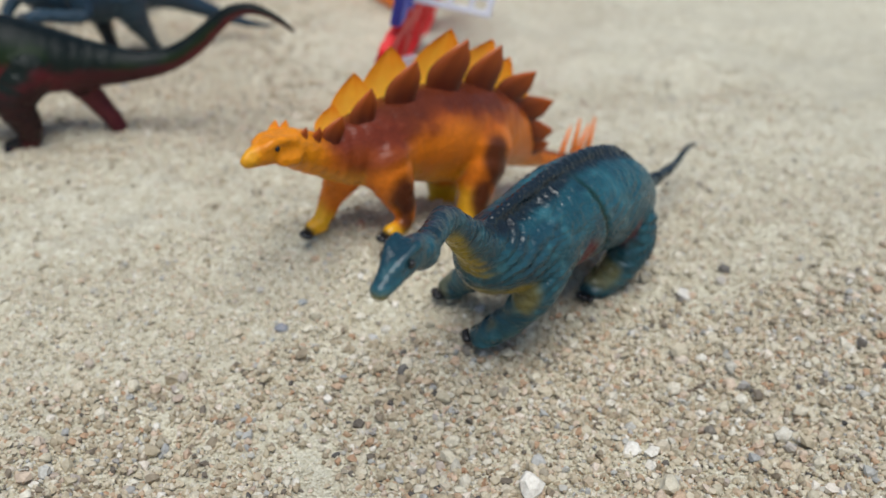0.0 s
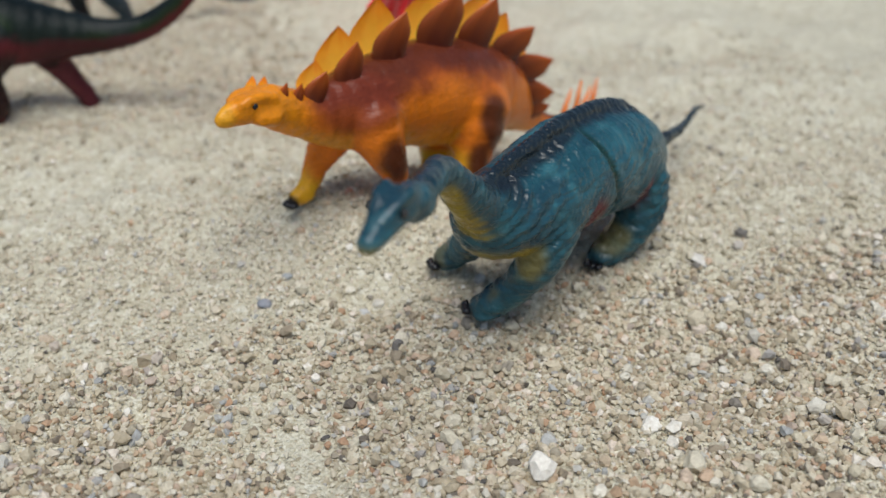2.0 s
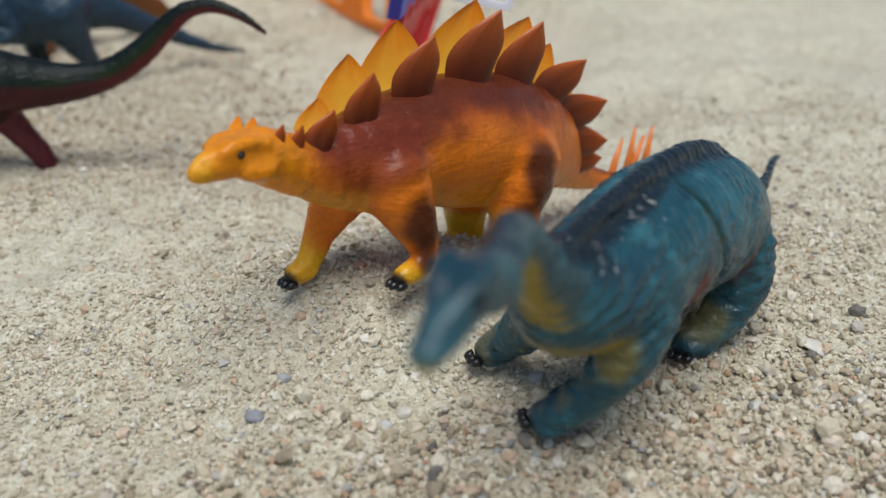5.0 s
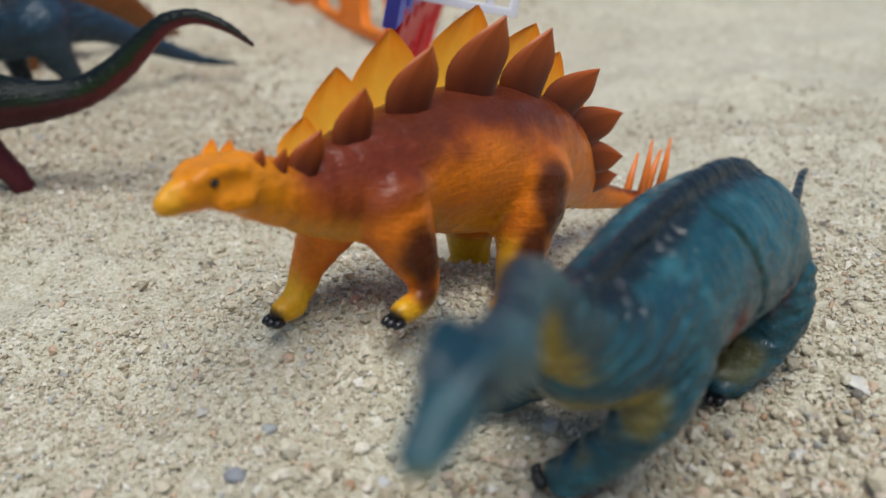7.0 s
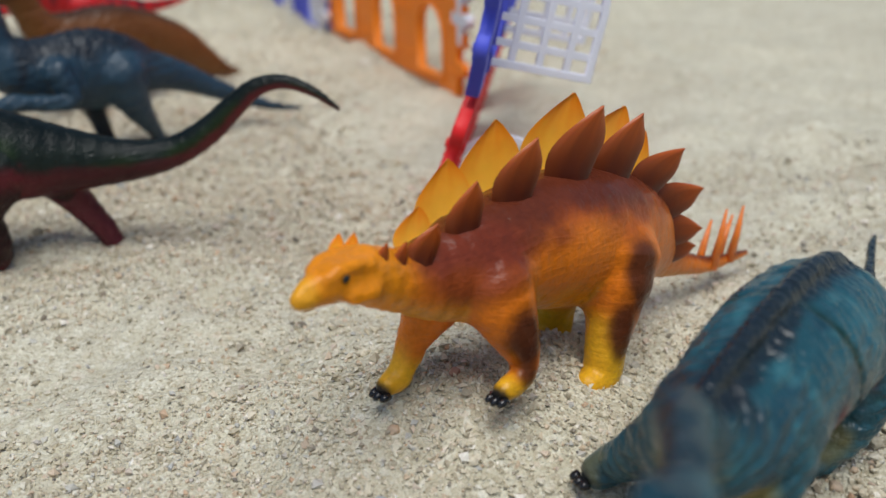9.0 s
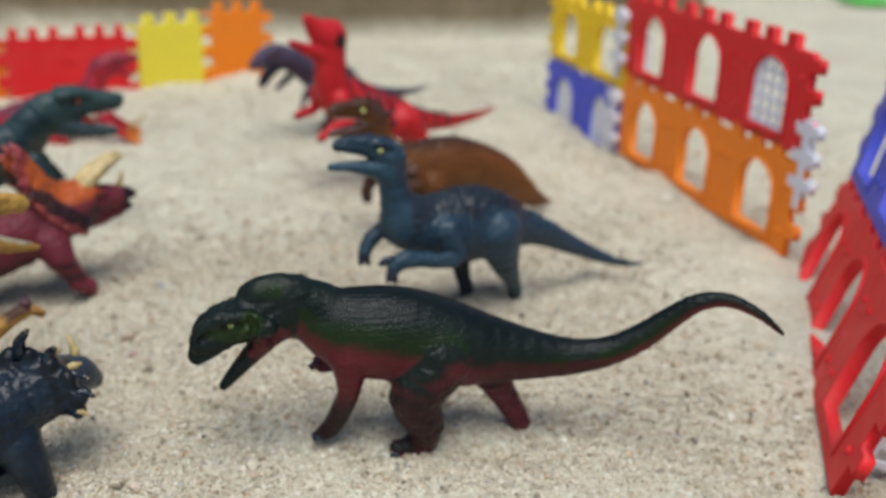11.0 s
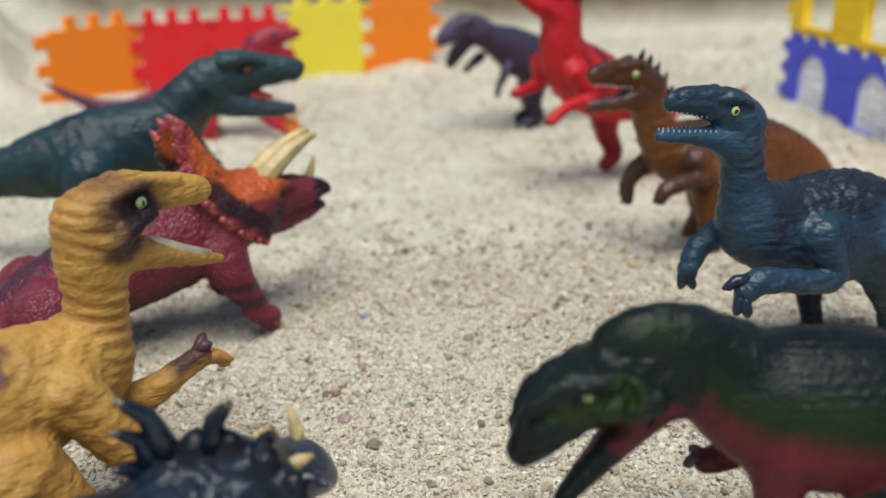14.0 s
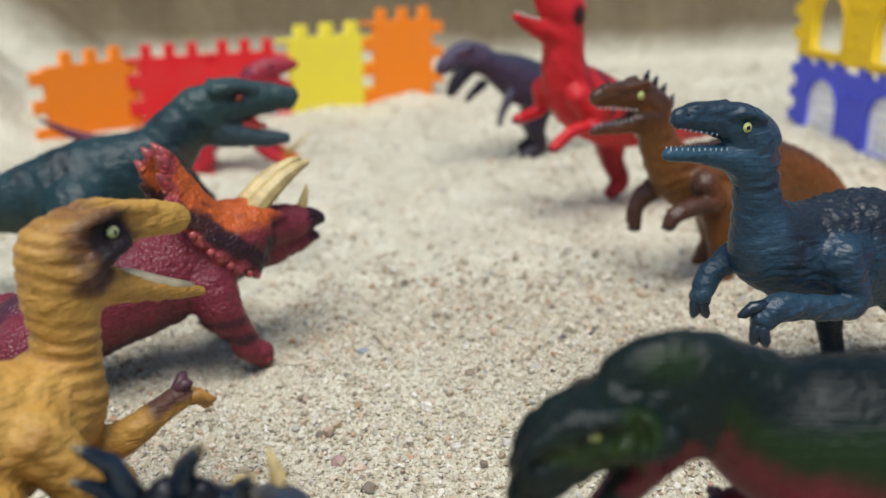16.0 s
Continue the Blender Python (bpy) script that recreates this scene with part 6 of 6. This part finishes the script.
def plate(name, loops, thick, bevel, mat, parent, label=""):
    """A flat moulded piece in the x-z plane, cut out by the inner loops, with rounded edges."""
    cu = bpy.data.curves.new(name, "CURVE")
    cu.dimensions = "2D"
    cu.fill_mode = "BOTH"
    cu.extrude = thick / 2 - bevel
    cu.bevel_depth = bevel
    cu.bevel_resolution = 1
    cu.offset = -bevel
    for lp in loops:
        clean = [p for i, p in enumerate(lp) if (Vector(p) - Vector(lp[i - 1])).length > 1e-5]
        sp = cu.splines.new("POLY")
        sp.points.add(len(clean) - 1)
        for q, p in zip(sp.points, clean):
            q.co = (p[0], p[1], 0, 1)
        sp.use_cyclic_u = True
    tmp = bpy.data.objects.new("tmp", cu)
    scene.collection.objects.link(tmp)
    dg = bpy.context.evaluated_depsgraph_get()
    me = bpy.data.meshes.new_from_object(tmp.evaluated_get(dg))
    bpy.data.objects.remove(tmp)
    bpy.data.curves.remove(cu)
    me.transform(pose(0, 0, 0, 90))
    me.name = name
    me.materials.clear()
    me.materials.append(mat)
    ob = new(name, me)
    ob.parent = parent
    if label:
        ob["label"] = label
    return ob


def lattice(parent, w, h, name="window_lattice", label="white arched lattice window"):
    """A white arched shutter: a rim with cross bars; its hinge is at x = 0."""
    t = 0.0025
    rim = plate(name, [arch(w / 2, 0, w, h), arch(w / 2, t, w - 2 * t, h - 2 * t)], 0.002, 0.0003, M_P_WHITE, parent, label)
    for i in range(1, 4):
        x = w * i / 4
        top = h - w * 0.45 + 0.45 * w * math.sqrt(max(0, 1 - ((x - w / 2) / (w / 2)) ** 2)) - t * 0.5
        bar = plate("bar", [[(x - 0.0012, t * 0.5), (x + 0.0012, t * 0.5), (x + 0.0012, top), (x - 0.0012, top)]], 0.0013, 0.0002, M_P_WHITE, rim)
    for j in range(1, 5):
        z = h * j / 5
        half = w / 2 - t * 0.5
        over = z - (h - w * 0.45)
        if over > 0:
            half = (w / 2) * math.sqrt(max(0.0, 1 - (over / (0.45 * w)) ** 2)) - t * 0.5
        plate("bar", [[(w / 2 - half, z - 0.0012), (w / 2 + half, z - 0.0012), (w / 2 + half, z + 0.0012), (w / 2 - half, z + 0.0012)]], 0.0011, 0.0002, M_P_WHITE, rim)
    return rim


def tile(name, m, w, h, mat, label, window=True, shutter=None, teeth_top=1, joined=False, group="plastic fence tiles"):
    """One fence tile; shutter: the angle at which its white lattice stands open, or None for a bare opening."""
    t = thing(name, m, label, "toy fence", group)
    loops = [outline(w - 0.0002, h, left=-1 if joined else 1, right=1, top=teeth_top, bottom=0)]
    ww, wh = 0.50 * w, 0.74 * h
    x0, z0 = 0.25 * w, 0.12 * h
    if window:
        loops.append(arch(w / 2, z0, ww, wh))
    plate("panel", loops, 0.0042, 0.0005, mat, t)
    if window:
        rim = plate("window_rim", [arch(w / 2, z0 - 0.0016, ww + 0.0032, wh + 0.0032), arch(w / 2, z0 + 0.0001, ww - 0.0002, wh - 0.0002)], 0.0058, 0.0004, mat, t)
        for sx in (0.09, 0.91):
            for sz in (0.25, 0.75):
                part("stud", placed(tube([(0, 0, -0.0032, 0.0016), (0, 0, 0.0032, 0.0016)], 10), pose(sx * w, 0, sz * h, 90)), mat, t)
    if shutter is not None:
        s = lattice(t, ww - 0.0008, wh - 0.0008)
        s.matrix_basis = pose(x0 + 0.0004, 0.0, z0 + 0.0004, 0, 0, shutter)
    return t


def fence_row(a, b, z, n, h, mat, colour, lean=0.0, shutters=None, window=True, teeth_top=1, raise_=0.0, joined=False):
    """n tiles side by side from a to b, leaning by some degrees."""
    a, b = Vector((*a, 0)), Vector((*b, 0))
    w = (b - a).length / n
    turn = math.degrees(math.atan2(b.y - a.y, b.x - a.x))
    for i in range(n):
        p = a.lerp(b, i / n)
        m = pose(p.x, p.y, z, 0, 0, turn) @ pose(0, 0, 0, lean) @ pose(0, 0, raise_)
        lab = f"{colour} plastic jigsaw fence tile" + (" with arched window" if window else "") + ", on sand"
        s = (shutters or {}).get(i)
        tile("fence_tile", m, w, h, mat, lab, window, s, teeth_top, joined or i > 0)


# the leaning corner panel: red tiles below, violet-blue above
B, C, D = (0.068, 0.578), (0.036, 0.765), (0.014, 0.885)
LEAN = pose(-0.0104, 0.3697, 0.004, 0, 0, 67.6) @ pose(0, 0, 0, 0, 3.7, 0)
HINGE = LEAN @ pose(0, 0, 0, 19) @ pose(0, 0, 0.058)
for at, mat, colour, shutters in ((LEAN @ pose(0, 0, 0, 19), M_P_RED, "red", (-82, None, None)), (HINGE @ pose(0, 0, 0, -6), M_P_BLUE, "violet-blue", (-76, -70, None))):
    for i in range(3):
        tile("fence_tile", at @ pose(0.0735 * i, 0, 0), 0.0735, 0.054, mat, colour + " plastic jigsaw fence tile with arched window, leaning on sand", True, shutters[i], 1, i > 0)
fence_row(B, C, -0.001, 3, 0.0495, M_P_ORANGE, "orange", 0)
fence_row(B, C, -0.001, 3, 0.0495, M_P_RED, "red", 0, {0: 0}, raise_=0.0535)
fence_row(C, D, -0.008, 2, 0.045, M_P_BLUE, "violet-blue", 0, {0: 0, 1: 0})
fence_row(C, D, -0.008, 2, 0.045, M_P_YELLOW, "yellow", 0, {0: -74}, raise_=0.049)
# the far fence: solid tiles that zigzag a little, sunk in the sand
spots = [(-0.443, 0.885), (-0.403, 0.920), (-0.357, 0.933), (-0.310, 0.940), (-0.256, 0.968), (-0.208, 0.985)]
for i, (z, mat, colour) in enumerate(((-0.013, M_P_ORANGE, "orange"), (-0.0135, M_P_RED, "red"), (-0.013, M_P_RED, "red"), (-0.006, M_P_LEMON, "lemon yellow"), (0.001, M_P_ORANGE, "orange"))):
    fence_row(spots[i], spots[i + 1], z, 1, 0.057, mat, colour, 0, None, False, joined=i > 0)

# white joint strips that hold the castle wall together at its corner
for x, y, z, turn in ((0.0310, 0.769, -0.004, 96), (0.0310, 0.769, 0.049, 96), (0.0690, 0.5715, 0.026, 100)):
    t = thing("fence_joint", pose(x, y, z, 0, 0, turn), "narrow white plastic jigsaw joint strip between fence tiles", "toy fence", "plastic fence tiles")
    plate("strip", [outline(0.0055, 0.045, left=1, right=1, top=0, bottom=0)], 0.0042, 0.0005, M_P_WHITE, t)


# far off, loose tiles lie flat beyond the castle wall
for x, y, turn, mat, colour in ((0.565, 1.43, 20, M_P_GREEN, "green"), (0.63, 1.40, -15, M_P_ORANGE, "orange")):
    tile("fence_tile", pose(x, y, 0.004, 0, 0, turn) @ pose(0, 0, 0, -84), 0.06, 0.055, mat, colour + " plastic jigsaw tile lying flat on the sand", False)


# ---- small finds on the sand ----
def twig(m, length):
    t = thing("twig", m, "small dry grey-brown twig lying on sand", "twig")
    pts = [(length * (i / 6 - 0.5), 0.0012 * math.sin(i * 1.7), 0.0004 * math.cos(i * 2.1), 0.0007 * (1 - 0.09 * i)) for i in range(7)]
    part("stem", tube(pts, 7), M_TWIG, t)
    part("side_shoot", tube([(0.001, 0, 0, 0.0005), (0.004, 0.002, 0.0006, 0.0004), (0.0065, 0.0045, 0.0004, 0.0002)], 6), M_TWIG, t)


def pebble(m, r, mat, label, seed):
    rng = random.Random(seed)
    bm = bmesh.new()
    bmesh.ops.create_icosphere(bm, subdivisions=3, radius=r)
    dirs = [Vector((rng.gauss(0, 1), rng.gauss(0, 1), rng.gauss(0, 1))).normalized() for _ in range(9)]
    for v in bm.verts:
        n = v.co.normalized()
        cutoff = min(1.0, min((0.74 + 0.2 * (i % 3) / 2) / max(1e-3, n.dot(d)) for i, d in enumerate(dirs) if n.dot(d) > 0.1) if any(n.dot(d) > 0.1 for d in dirs) else 1.0)
        v.co = Vector((v.co.x * 1.15, v.co.y, v.co.z * 0.75)) * cutoff
    ob = part("pebble", bm, mat, None)
    ob.matrix_basis = m
    return tagged(ob, label, "pebble", "pebbles")


def shell_flake(m, size):
    bm = bmesh.new()
    bmesh.ops.create_grid(bm, x_segments=8, y_segments=6, size=size)
    for v in bm.verts:
        x, y = v.co.x / size, v.co.y / size
        v.co.x *= 1.0 - 0.35 * y * y
        v.co.y *= 0.75 - 0.3 * x
        v.co.z = 0.25 * size * (1 - x * x - 0.6 * y * y)
    bmesh.ops.solidify(bm, geom=bm.faces[:], thickness=0.0004)
    ob = part("shell_flake", bm, M_SHELL, None)
    ob.matrix_basis = m
    return tagged(ob, "thin pale shell flake lying on the sand", "shell")


def on_sand(x, y, up=0.0, *turn):
    return pose(x, y, float(ground_height(np.array([x]), np.array([y]))[0]) + up, *turn)


def stone_paint(name, colour):
    return vinyl(name, colour, 0.7, 0.35)


SHELL_AT = (0.070, 0.228)
FINDS = (
    (-0.0240, 0.2310, 0.0021, (0.66, 0.58, 0.44), "pale cream"),
    (-0.0250, 0.2360, 0.0020, (0.7, 0.66, 0.56), "off-white"),
    (-0.0410, 0.2670, 0.0018, (0.6, 0.44, 0.3), "light brown"),
    (-0.0300, 0.2320, 0.0019, (0.66, 0.66, 0.63), "pale grey"),
    (-0.0560, 0.2380, 0.0022, (0.3230, 0.3340, 0.36), "blue-grey"),
    (-0.0480, 0.2500, 0.0019, (0.45, 0.47, 0.46), "grey"),
    (-0.0240, 0.2770, 0.0016, (0.5090, 0.2870, 0.2), "rust-coloured"),
    (0.0460, 0.2130, 0.0019, (0.7, 0.67, 0.6), "whitish"),
    (0.0450, 0.2290, 0.0017, (0.55, 0.42, 0.3), "tan"),
    (-0.2201, 0.5498, 0.0020, (0.4370, 0.2990, 0.22), "brown"),
    (-0.2378, 0.5508, 0.0019, (0.2760, 0.3160, 0.36), "slate-blue"),
    (-0.2414, 0.4918, 0.0023, (0.4680, 0.3040, 0.28), "pinkish"),
    (-0.2117, 0.4903, 0.0018, (0.72, 0.68, 0.58), "cream-white"),
    (-0.1990, 0.4883, 0.0017, (0.66, 0.62, 0.54), "ivory"),
)
twig(on_sand(0.053, 0.190, 0.0008, 0, 0, -20), 0.014)
shell_flake(on_sand(*SHELL_AT, 0.0004, 18, 10, 40), 0.0032)
for i, (x, y, r, colour, word) in enumerate((*FINDS,)):
    pebble(on_sand(x, y, r * 0.15, 0, 0, 37 * i), r * 0.85, stone_paint("stone_" + word.replace(" ", "_").replace("-", "_"), colour), word + " rounded pebble lying on coarse sand", i)
